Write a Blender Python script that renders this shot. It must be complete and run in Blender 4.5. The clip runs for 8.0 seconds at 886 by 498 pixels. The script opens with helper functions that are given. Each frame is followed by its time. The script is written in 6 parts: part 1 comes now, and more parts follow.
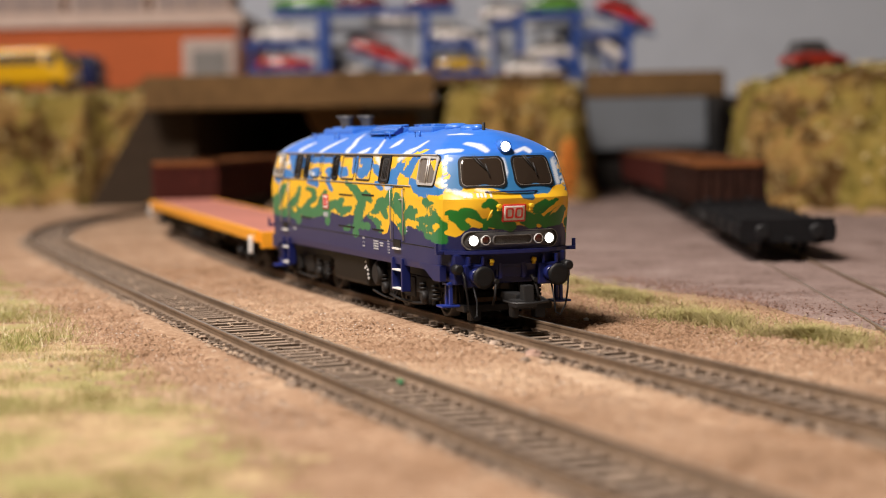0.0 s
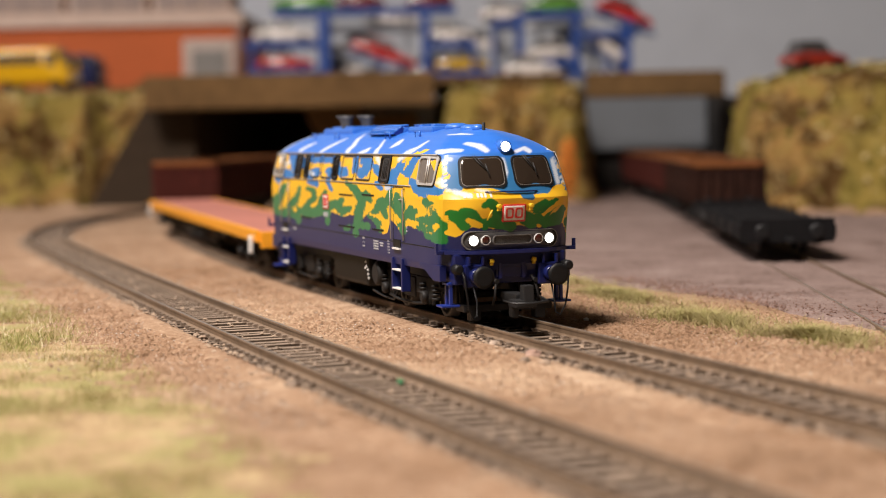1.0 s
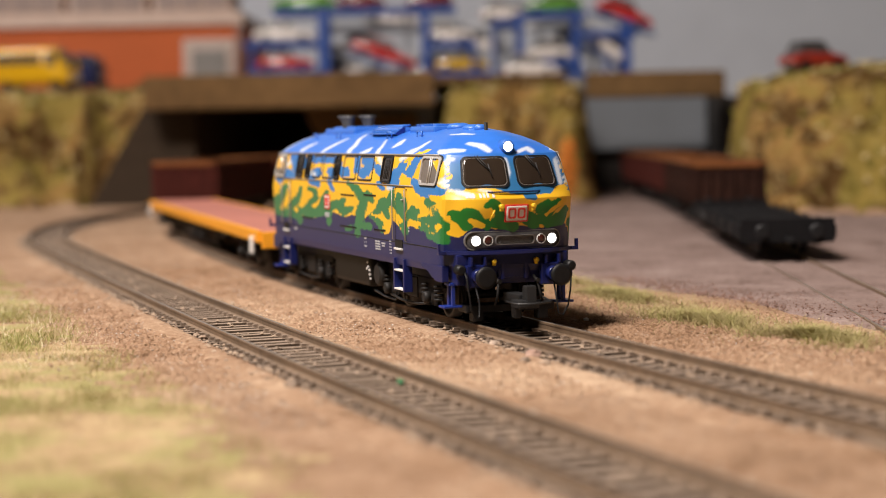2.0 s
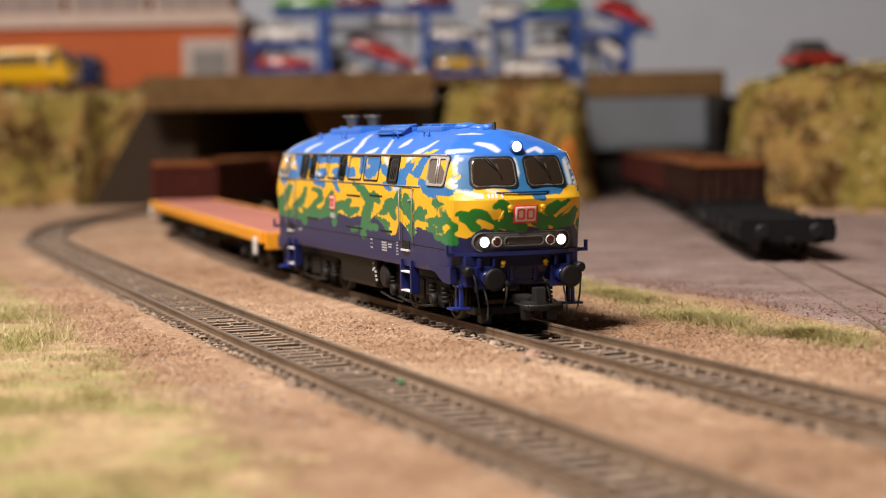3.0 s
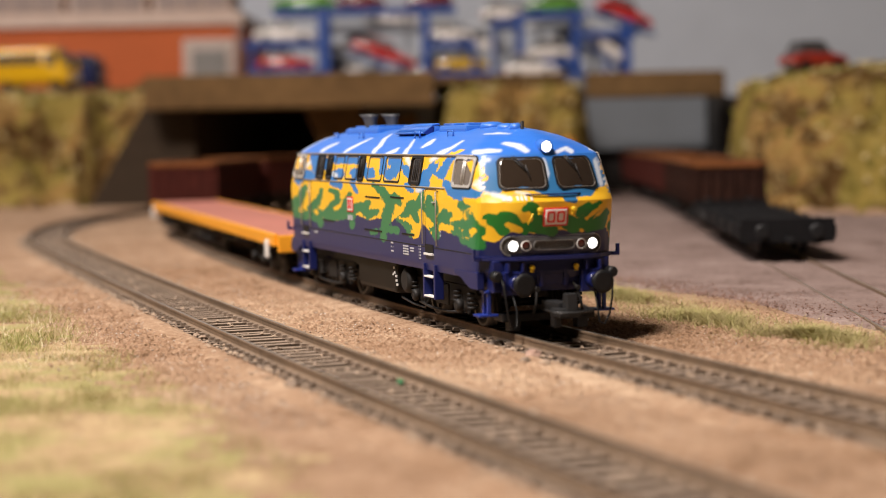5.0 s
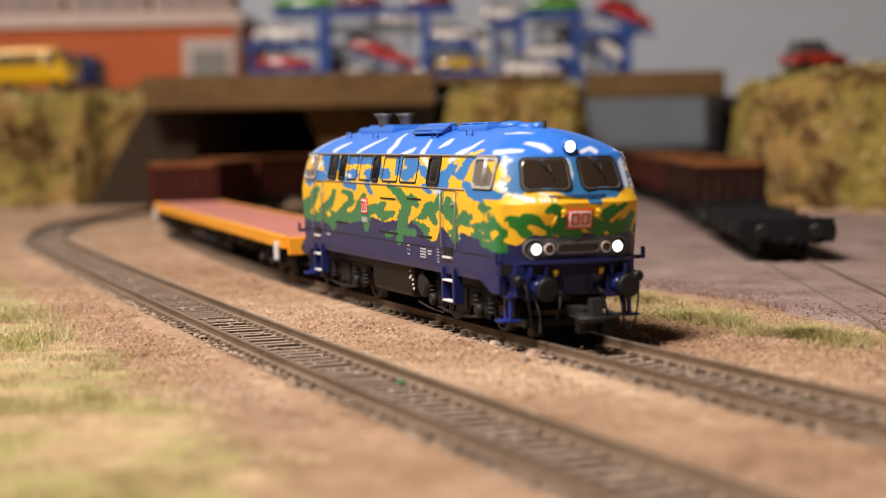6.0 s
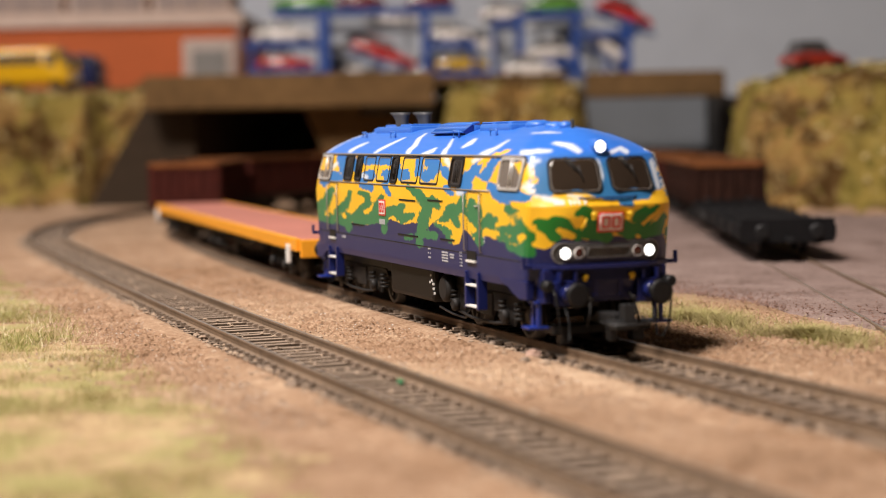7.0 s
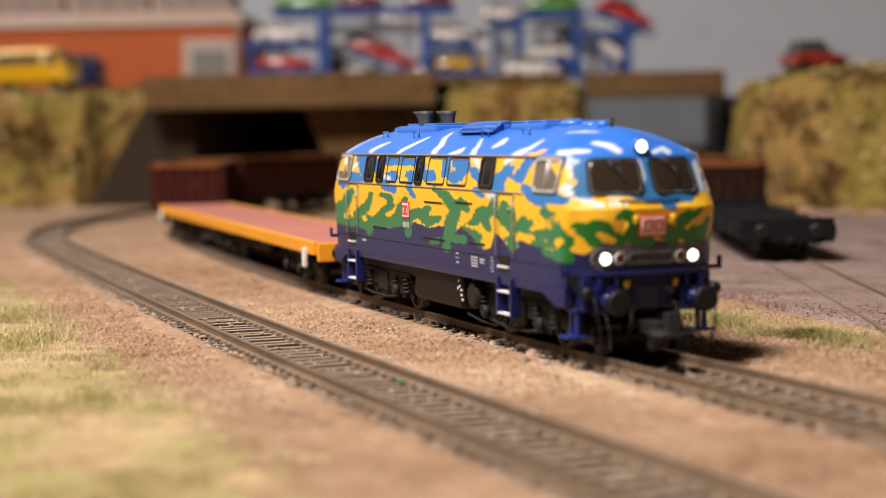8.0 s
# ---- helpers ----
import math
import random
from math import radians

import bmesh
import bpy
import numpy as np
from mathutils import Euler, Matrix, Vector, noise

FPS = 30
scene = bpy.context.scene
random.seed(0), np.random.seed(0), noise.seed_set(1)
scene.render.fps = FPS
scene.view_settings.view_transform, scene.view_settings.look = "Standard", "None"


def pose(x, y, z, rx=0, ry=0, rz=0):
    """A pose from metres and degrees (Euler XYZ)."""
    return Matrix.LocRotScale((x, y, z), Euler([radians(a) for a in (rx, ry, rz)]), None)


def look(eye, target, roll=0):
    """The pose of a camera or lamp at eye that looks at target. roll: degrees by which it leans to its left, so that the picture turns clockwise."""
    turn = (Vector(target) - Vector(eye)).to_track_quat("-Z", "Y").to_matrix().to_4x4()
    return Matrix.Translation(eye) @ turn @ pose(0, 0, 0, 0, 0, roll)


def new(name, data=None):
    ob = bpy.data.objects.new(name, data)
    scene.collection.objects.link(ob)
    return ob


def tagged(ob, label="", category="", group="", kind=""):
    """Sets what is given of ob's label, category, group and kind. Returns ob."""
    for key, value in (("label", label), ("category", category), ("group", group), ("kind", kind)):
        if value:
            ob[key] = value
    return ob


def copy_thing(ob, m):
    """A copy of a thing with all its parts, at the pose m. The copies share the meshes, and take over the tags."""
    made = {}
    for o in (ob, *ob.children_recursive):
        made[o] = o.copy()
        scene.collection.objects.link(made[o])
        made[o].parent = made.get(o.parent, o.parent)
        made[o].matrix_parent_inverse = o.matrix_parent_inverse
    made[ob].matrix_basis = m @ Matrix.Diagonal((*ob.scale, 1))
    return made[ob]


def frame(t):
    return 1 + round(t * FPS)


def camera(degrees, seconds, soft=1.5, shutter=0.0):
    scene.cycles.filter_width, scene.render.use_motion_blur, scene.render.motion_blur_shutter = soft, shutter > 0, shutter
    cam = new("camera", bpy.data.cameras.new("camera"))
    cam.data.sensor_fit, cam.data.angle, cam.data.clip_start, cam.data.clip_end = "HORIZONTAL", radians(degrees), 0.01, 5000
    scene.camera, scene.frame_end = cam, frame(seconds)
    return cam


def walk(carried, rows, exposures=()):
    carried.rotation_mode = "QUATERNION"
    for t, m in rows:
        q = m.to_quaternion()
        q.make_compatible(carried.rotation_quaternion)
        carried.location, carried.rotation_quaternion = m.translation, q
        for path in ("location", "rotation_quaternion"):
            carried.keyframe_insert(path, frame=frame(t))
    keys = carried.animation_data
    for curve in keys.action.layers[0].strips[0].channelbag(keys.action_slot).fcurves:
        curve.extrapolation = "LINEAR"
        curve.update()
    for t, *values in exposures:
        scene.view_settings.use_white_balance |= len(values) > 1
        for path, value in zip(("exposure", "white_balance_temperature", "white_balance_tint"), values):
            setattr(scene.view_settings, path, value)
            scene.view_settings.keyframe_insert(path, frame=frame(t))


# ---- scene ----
cam = camera(28.516, 8.0, soft=0.85)
EYE = Vector((0.49146, -0.16512, 0.04772))
AIM = Vector((-0.93782, 0.34086, -0.06559))
cam_rows = [(0.0, look(EYE, EYE + AIM, -1.117)), (8.0, look(EYE, EYE + AIM, -1.117))]
# a close-focused lens: sharp on the locomotive's nose where it first stands
cam.data.dof.use_dof = True
cam.data.dof.focus_distance = 0.456
cam.data.dof.aperture_fstop = 13.2
walk(cam, cam_rows, exposures=[(0.0, 0.0), (8.0, 0.0)])

# ---------------------------------------------------------------- light
world = bpy.data.worlds.new("world")
scene.world = world
world.use_nodes = True
world.node_tree.nodes["Background"].inputs[0].default_value = (0.9, 0.95, 1.0, 1)
world.node_tree.nodes["Background"].inputs[1].default_value = 0.02


def ceiling_lamp(name, at, target, size, watts, colour):
    data = bpy.data.lights.new(name, "AREA")
    data.shape, data.size, data.size_y, data.energy, data.color = "RECTANGLE", size[0], size[1], watts, colour
    ob = new(name, data)
    ob.matrix_world = look(at, target)
    return ob


ceiling_lamp("hanging_lamp", (0.36, -0.56, 0.99), (0.05, -0.02, 0.0), (0.255, 0.255), 26.8, (1.0, 0.89, 0.81))
# unseen fill lamp, added to brighten the banks, carriers and backdrop
ceiling_lamp("ceiling_lamp", (-0.82, -0.90, 1.36), (-1.05, 0.15, 0.1), (0.9, 0.3), 14.0, (1.0, 0.96, 0.94))


# ---------------------------------------------------------------- materials
def mat(name, colour, rough=0.6, metal=0.0, spec=0.5, grain=0.0, scale=600.0, bump=0.0, colour2=None, coat=0.0):
    """A painted, moulded or powdery surface: two scales of tone and a fine relief."""
    m = bpy.data.materials.new(name)
    m.use_nodes = True
    nt = m.node_tree
    b = nt.nodes["Principled BSDF"]
    b.inputs["Base Color"].default_value = (*colour, 1)
    b.inputs["Roughness"].default_value = rough
    b.inputs["Metallic"].default_value = metal
    b.inputs["Specular IOR Level"].default_value = spec
    b.inputs["Coat Weight"].default_value = coat
    if grain or bump:
        tc = nt.nodes.new("ShaderNodeTexCoord")
        n = nt.nodes.new("ShaderNodeTexNoise")
        n.inputs["Scale"].default_value, n.inputs["Detail"].default_value, n.inputs["Roughness"].default_value = scale, 5, 0.65
        nt.links.new(tc.outputs["Object"], n.inputs["Vector"])
        w = nt.nodes.new("ShaderNodeTexNoise")
        w.inputs["Scale"].default_value, w.inputs["Detail"].default_value = scale * 0.09, 4
        nt.links.new(tc.outputs["Object"], w.inputs["Vector"])
        c2 = colour2 or tuple(max(0.0, c * (1 - grain)) for c in colour)
        c1 = tuple(min(1.0, c * (1 + grain * 0.7)) for c in colour)
        r = nt.nodes.new("ShaderNodeValToRGB")
        r.color_ramp.elements[0].color, r.color_ramp.elements[0].position = (*c2, 1), 0.32
        r.color_ramp.elements[1].color, r.color_ramp.elements[1].position = (*c1, 1), 0.68
        mixer = nt.nodes.new("ShaderNodeMath")
        mixer.operation = "MULTIPLY_ADD"
        mixer.inputs[1].default_value = 0.55
        nt.links.new(n.outputs["Fac"], mixer.inputs[0])
        half = nt.nodes.new("ShaderNodeMath")
        half.operation = "MULTIPLY"
        half.inputs[1].default_value = 0.45
        nt.links.new(w.outputs["Fac"], half.inputs[0])
        nt.links.new(half.outputs[0], mixer.inputs[2])
        nt.links.new(mixer.outputs[0], r.inputs["Fac"])
        nt.links.new(r.outputs["Color"], b.inputs["Base Color"])
        if bump:
            bp = nt.nodes.new("ShaderNodeBump")
            bp.inputs["Strength"].default_value, bp.inputs["Distance"].default_value = 0.7, bump
            nt.links.new(n.outputs["Fac"], bp.inputs["Height"])
            nt.links.new(bp.outputs["Normal"], b.inputs["Normal"])
    return m


def glow(name, colour, strength):
    m = mat(name, colour, 0.2)
    b = m.node_tree.nodes["Principled BSDF"]
    b.inputs["Emission Color"].default_value = (*colour, 1)
    b.inputs["Emission Strength"].default_value = strength
    return m


class Nodes:
    """A short hand for node trees."""

    def __init__(self, m):
        self.t = m.node_tree
        self.b = self.t.nodes["Principled BSDF"]

    def put(self, kind, **values):
        n = self.t.nodes.new(kind)
        for k, v in values.items():
            n.inputs[k.replace("_", " ")].default_value = v
        return n

    def to(self, value, socket):
        if isinstance(value, (int, float)):
            socket.default_value = value
        elif isinstance(value, tuple):
            socket.default_value = (*value, 1) if len(value) == 3 else value
        else:
            self.t.links.new(value, socket)

    def math(self, op, a, b=0.0, c=0.0):
        n = self.t.nodes.new("ShaderNodeMath")
        n.operation = op
        for v, s in zip((a, b, c), n.inputs):
            self.to(v, s)
        return n.outputs[0]

    def mix(self, fac, a, b):
        n = self.t.nodes.new("ShaderNodeMix")
        n.data_type = "RGBA"
        self.to(fac, n.inputs[0])
        self.to(a, n.inputs[6])
        self.to(b, n.inputs[7])
        return n.outputs[2]

    def step(self, value, low, high):
        n = self.t.nodes.new("ShaderNodeMapRange")
        n.interpolation_type = "SMOOTHSTEP"
        self.to(value, n.inputs[0])
        n.inputs[1].default_value, n.inputs[2].default_value = low, high
        return n.outputs[0]

    def noise(self, vector, scale, detail=3.0, rough=0.5, distort=0.0):
        n = self.put("ShaderNodeTexNoise", Scale=scale, Detail=detail, Roughness=rough, Distortion=distort)
        if vector is not None:
            self.t.links.new(vector, n.inputs["Vector"])
        return n.outputs["Fac"]

    def bump(self, height, distance, strength=0.7):
        n = self.put("ShaderNodeBump", Strength=strength, Distance=distance)
        self.t.links.new(height, n.inputs["Height"])
        self.t.links.new(n.outputs["Normal"], self.b.inputs["Normal"])

    def coords(self):
        tc = self.t.nodes.new("ShaderNodeTexCoord")
        xyz = self.t.nodes.new("ShaderNodeSeparateXYZ")
        self.t.links.new(tc.outputs["Object"], xyz.inputs[0])
        return tc.outputs["Object"], xyz.outputs

    def join(self, x, y, z):
        n = self.t.nodes.new("ShaderNodeCombineXYZ")
        for v, s in zip((x, y, z), n.inputs):
            self.to(v, s)
        return n.outputs[0]


def soil_mat(name, dark, mid, light, grit=900.0, bump=0.0006, patch=9.0, green=None, amount=0.5):
    """Sieved earth: grit, damp and worn patches, and where asked for a thin fleck of scatter."""
    m = mat(name, mid, 0.95, spec=0.15)
    k = Nodes(m)
    v, (x, y, z) = k.coords()
    fine, middle, broad = k.noise(v, grit, 6, 0.75), k.noise(v, grit * 0.17, 4, 0.6), k.noise(v, patch, 4, 0.55)
    tone = k.math("MULTIPLY_ADD", fine, 0.45, k.math("MULTIPLY_ADD", middle, 0.25, k.math("MULTIPLY", broad, 0.30)))
    col = k.mix(k.step(tone, 0.40, 0.5), dark, mid)
    col = k.mix(k.step(tone, 0.5, 0.61), col, light)
    if green:
        spots = k.math("MULTIPLY_ADD", k.noise(v, grit * 0.3, 5, 0.7), 0.4, k.math("MULTIPLY", k.noise(v, patch * 2.5, 3), 0.6))
        col = k.mix(k.math("MULTIPLY", k.step(spots, 0.46, 0.56), amount), col, green)
    k.to(col, k.b.inputs["Base Color"])
    k.bump(k.math("MULTIPLY_ADD", fine, 0.7, k.math("MULTIPLY", middle, 0.6)), bump, 0.9)
    return m


M_SOIL = soil_mat("sieved_earth", (0.19, 0.108, 0.058), (0.375, 0.237, 0.150), (0.57, 0.41, 0.28), 1000, 0.0011)
M_YARD = soil_mat("yard_surface", (0.12, 0.078, 0.063), (0.235, 0.168, 0.148), (0.32, 0.243, 0.217), 420, 0.0010, 22)


def bank_mat():
    """Flocked bank: brown earth, straw and olive patches over a coarse relief."""
    m = mat("scatter_bank", (0.2, 0.13, 0.05), 0.95, spec=0.1)
    k = Nodes(m)
    v, _ = k.coords()
    lump, fleck, broad = k.noise(v, 44, 3, 0.6, 0.5), k.noise(v, 120, 4, 0.7), k.noise(v, 15, 3, 0.5)
    col = k.mix(k.step(lump, 0.40, 0.56), (0.075, 0.039, 0.012), (0.27, 0.155, 0.050))
    col = k.mix(k.math("MULTIPLY", k.step(fleck, 0.50, 0.64), 0.45), col, (0.40, 0.28, 0.12))
    col = k.mix(k.math("MULTIPLY", k.step(k.math("MULTIPLY_ADD", broad, 0.6, k.math("MULTIPLY", lump, 0.4)), 0.47, 0.56), 0.6), col, (0.21, 0.175, 0.036))
    k.to(col, k.b.inputs["Base Color"])
    k.bump(k.math("MULTIPLY_ADD", fleck, 0.6, lump), 0.006, 0.9)
    return m


M_BANK = bank_mat()
M_GRASS_SOIL = soil_mat("grassy_earth", (0.19, 0.12, 0.06), (0.43, 0.305, 0.17), (0.58, 0.46, 0.26), 900, 0.0008, 18, (0.32, 0.30, 0.115), 0.75)
M_BALLAST = mat("ballast_stone", (0.40, 0.30, 0.22), 0.9, grain=0.5, scale=500, bump=0.0003, spec=0.2)
M_SLEEPER = mat("sleeper_plastic", (0.24, 0.18, 0.135), 0.8, grain=0.45, scale=500, bump=0.0002, spec=0.25)
M_RAIL = mat("rail_rust", (0.20, 0.135, 0.086), 0.6, metal=0.25, grain=0.4, scale=400, bump=0.0001)
M_RAILTOP = mat("rail_head", (0.42, 0.37, 0.32), 0.35, metal=0.85, grain=0.25, scale=300)
M_BLADE = mat("grass_blade", (0.20, 0.215, 0.055), 0.8, grain=0.5, scale=60, colour2=(0.36, 0.30, 0.14), spec=0.2)
M_BLADE2 = mat("dry_blade", (0.46, 0.37, 0.19), 0.8, grain=0.4, scale=60, spec=0.2)
M_PALEBLADE = mat("pale_straw", (0.66, 0.57, 0.40), 0.7, spec=0.2, grain=0.2, scale=60)
M_STONE = mat("small_stone", (0.42, 0.32, 0.25), 0.85, grain=0.5, scale=400, bump=0.0002)
M_BRIDGE = mat("bridge_weathered", (0.16, 0.092, 0.038), 0.9, grain=0.45, scale=120, bump=0.0008, spec=0.2)
# concrete toned near black: the shade under the bridge is in its colour
M_DARKWALL = mat("shaded_concrete", (0.046, 0.031, 0.020), 0.92, grain=0.35, scale=90, bump=0.0006, spec=0.2)
M_BACKDROP = mat("backdrop_paint", (0.53, 0.56, 0.62), 0.9, grain=0.06, scale=30, spec=0.1)
M_ROOM = mat("room_wall", (0.30, 0.285, 0.275), 0.9, grain=0.05, scale=20)
M_ROOMFLOOR = mat("room_floor", (0.30, 0.25, 0.21), 0.8, grain=0.2, scale=15)
M_BLACK = mat("black_plastic", (0.009, 0.009, 0.010), 0.5, spec=0.3, grain=0.4, scale=900, bump=0.00005)
M_BLACK2 = mat("dusty_black", (0.014, 0.0125, 0.012), 0.6, spec=0.3, grain=0.5, scale=600, bump=0.0001)
M_GREY = mat("grey_plastic", (0.018, 0.018, 0.019), 0.5, grain=0.2, scale=900)
M_NAVY = mat("navy_paint", (0.010, 0.015, 0.092), 0.3, grain=0.12, scale=300, spec=0.4)
M_STEPBLUE = mat("step_blue", (0.012, 0.03, 0.22), 0.4, grain=0.1, scale=300)
M_ROOFBLUE = mat("roof_blue", (0.035, 0.16, 0.60), 0.38, grain=0.1, scale=300, coat=0.15)
M_WHITE = mat("white_print", (0.70, 0.69, 0.67), 0.5)
M_PRINT = mat("small_print", (0.42, 0.42, 0.45), 0.5)
M_YELLOW = mat("yellow_paint", (0.80, 0.50, 0.02), 0.4)
M_RED = mat("sign_red", (0.62, 0.028, 0.022), 0.4)
M_SILVER = mat("silver_trim", (0.58, 0.56, 0.54), 0.35, metal=0.35, grain=0.1, scale=500)
M_STEEL = mat("wheel_steel", (0.045, 0.042, 0.04), 0.45, metal=0.5, grain=0.2, scale=500)
M_PANE = mat("smoked_pane", (0.030, 0.021, 0.015), 0.10, spec=0.45)
M_PANE2 = mat("tinted_pane", (0.05, 0.045, 0.045), 0.4, spec=0.4)
M_CABPANE = mat("cab_pane", (0.15, 0.125, 0.105), 0.22, spec=0.5, grain=0.25, scale=120)
M_LAMP = glow("headlamp_lens", (1.0, 0.97, 0.9), 3.0)
M_TAIL = mat("tail_lens", (0.05, 0.012, 0.008), 0.15, coat=0.5)
M_ORANGE = mat("wagon_orange", (0.80, 0.33, 0.015), 0.5, grain=0.1, scale=200)
M_DECK = mat("deck_red", (0.42, 0.155, 0.115), 0.75, grain=0.14, scale=200, bump=0.0001)
M_OXIDE = mat("oxide_red", (0.056, 0.0105, 0.007), 0.75, spec=0.15, grain=0.7, scale=130, bump=0.0002)
M_RIM = mat("rusty_rim", (0.18, 0.066, 0.022), 0.8, spec=0.15, grain=0.4, scale=220, bump=0.0002)
# near-black filler for wagon insides and for shade under the siding bridge
M_DARK_FILL = mat("dark_fill", (0.014, 0.010, 0.008), 0.9, grain=0.4, scale=200)
M_SOOT = mat("sooty_black", (0.0065, 0.006, 0.0068), 0.7, spec=0.15, grain=0.4, scale=400, bump=0.0001)
M_RUBBLE = mat("reddish_rubble", (0.24, 0.145, 0.115), 0.9, grain=0.45, scale=300, bump=0.0002, spec=0.2)
# bed colour darkened to carry the shade of the deep sleeper gaps
M_BED = mat("shaded_track_bed", (0.075, 0.050, 0.034), 0.95, spec=0.15, grain=0.5, scale=500, bump=0.0004)
M_BAND = mat("band_grey", (0.075, 0.075, 0.078), 0.45, grain=0.15, scale=600)
# sleeper plastic darkened: shade between the sleepers put into the colour
M_SLEEPER_SHADED = mat("sleeper_side_shaded", (0.095, 0.066, 0.046), 0.85, spec=0.2, grain=0.4, scale=500)


# ---------------------------------------------------------------- mesh helpers
def part(name, bm, material, parent=None, label="", smooth=False, place=None):
    me = bpy.data.meshes.new(name)
    bmesh.ops.recalc_face_normals(bm, faces=bm.faces)
    bm.to_mesh(me)
    bm.free()
    for m in material if isinstance(material, (list, tuple)) else (material,):
        me.materials.append(m)
    if smooth:
        for p in me.polygons:
            p.use_smooth = True
    ob = new(name, me)
    if parent is not None:
        ob.parent = parent
    if place is not None:
        ob.matrix_basis = place
    if label:
        tagged(ob, label)
    return ob


def again(ob, name, place, parent=None):
    """Another piece on the same mesh."""
    o = new(name, ob.data)
    o.parent = parent if parent is not None else ob.parent
    o.matrix_basis = place
    return o


def thing(name, label, category, group="", place=None):
    ob = new(name)
    ob.empty_display_size = 0.01
    if place is not None:
        ob.matrix_basis = place
    return tagged(ob, label, category, group)


def box(bm, x0, x1, y0, y1, z0, z1, bevel=0.0, index=0):
    v = [bm.verts.new((x, y, z)) for x in (x0, x1) for y in (y0, y1) for z in (z0, z1)]
    quads = ((0, 1, 3, 2), (4, 6, 7, 5), (0, 4, 5, 1), (2, 3, 7, 6), (0, 2, 6, 4), (1, 5, 7, 3))
    faces = [bm.faces.new([v[i] for i in q]) for q in quads]
    for fc in faces:
        fc.material_index = index
    if bevel:
        edges = list({e for fc in faces for e in fc.edges})
        bmesh.ops.bevel(bm, geom=edges, offset=bevel, segments=2, affect="EDGES", profile=0.6)
    return v


def boxed(x0, x1, y0, y1, z0, z1, bevel=0.0):
    bm = bmesh.new()
    box(bm, x0, x1, y0, y1, z0, z1, bevel)
    return bm


def turned(bm, rows, m=None, seg=20, index=0):
    """A turned body: rows of (along, radius) about the x axis, then moved by m."""
    m = m or Matrix()
    rings = []
    for a, r in rows:
        rings.append([bm.verts.new(m @ Vector((a, r * math.cos(2 * math.pi * i / seg), r * math.sin(2 * math.pi * i / seg)))) for i in range(seg)])
    for p, q in zip(rings, rings[1:]):
        for i in range(seg):
            fc = bm.faces.new((p[i], p[(i + 1) % seg], q[(i + 1) % seg], q[i]))
            fc.material_index = index
            fc.smooth = True
    for ring in (rings[0], rings[-1]):
        bm.faces.new(ring).material_index = index
    return bm


def prism(bm, outline, y0, y1, bevel=0.0, index=0):
    """An (x, z) outline pushed from y0 to y1."""
    a = [bm.verts.new((x, y0, z)) for x, z in outline]
    b = [bm.verts.new((x, y1, z)) for x, z in outline]
    faces = [bm.faces.new(a), bm.faces.new(b[::-1])]
    n = len(a)
    for i in range(n):
        faces.append(bm.faces.new((a[i], b[i], b[(i + 1) % n], a[(i + 1) % n])))
    for fc in faces:
        fc.material_index = index
    if bevel:
        edges = list({e for fc in faces for e in fc.edges})
        bmesh.ops.bevel(bm, geom=edges, offset=bevel, segments=2, affect="EDGES", profile=0.6)


def tube(bm, points, r, seg=8, index=0):
    """A round bar through points."""
    rings = []
    pts = [Vector(p) for p in points]
    for i, p in enumerate(pts):
        d = (pts[min(i + 1, len(pts) - 1)] - pts[max(i - 1, 0)]).normalized()
        side = d.cross(Vector((0.31, 0.22, 0.92))).normalized()
        up = side.cross(d)
        rings.append([bm.verts.new(p + side * r * math.cos(2 * math.pi * k / seg) + up * r * math.sin(2 * math.pi * k / seg)) for k in range(seg)])
    for p, q in zip(rings, rings[1:]):
        for i in range(seg):
            fc = bm.faces.new((p[i], p[(i + 1) % seg], q[(i + 1) % seg], q[i]))
            fc.smooth = True
            fc.material_index = index
    bm.faces.new(rings[0])
    bm.faces.new(rings[-1])
    return bm


def rounded(w, h, r, n=4):
    """The outline of a rounded rectangle about 0."""
    out = []
    for cx, cy, a0 in ((w / 2 - r, h / 2 - r, 0), (-w / 2 + r, h / 2 - r, 90), (-w / 2 + r, -h / 2 + r, 180), (w / 2 - r, -h / 2 + r, 270)):
        for i in range(n + 1):
            a = radians(a0 + 90 * i / n)
            out.append((cx + r * math.cos(a), cy + r * math.sin(a)))
    return out


# ---------------------------------------------------------------- the lines of the tracks
class Line:
    """A track's centre line: a start, a heading and stretches of (length, turn per metre); s counts from the start."""

    def __init__(self, start, heading, stretches, s0=0.0, step=0.002):
        x, y = start
        a = radians(heading)
        self.s, self.p, self.a = [s0], [(x, y)], [a]
        for length, bend in stretches:
            n = max(1, round(length / step))
            d = length / n
            for _ in range(n):
                a2 = a + bend * d
                x, y = x + d * math.cos((a + a2) / 2), y + d * math.sin((a + a2) / 2)
                a = a2
                self.s.append(self.s[-1] + d)
                self.p.append((x, y))
                self.a.append(a)
        self.s, self.p, self.a = np.array(self.s), np.array(self.p), np.array(self.a)

    def at(self, s):
        return Vector((np.interp(s, self.s, self.p[:, 0]), np.interp(s, self.s, self.p[:, 1]), 0)), float(np.interp(s, self.s, self.a))


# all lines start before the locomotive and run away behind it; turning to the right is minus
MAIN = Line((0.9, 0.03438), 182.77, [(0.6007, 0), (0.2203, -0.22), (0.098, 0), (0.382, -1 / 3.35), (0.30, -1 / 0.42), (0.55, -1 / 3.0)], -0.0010)
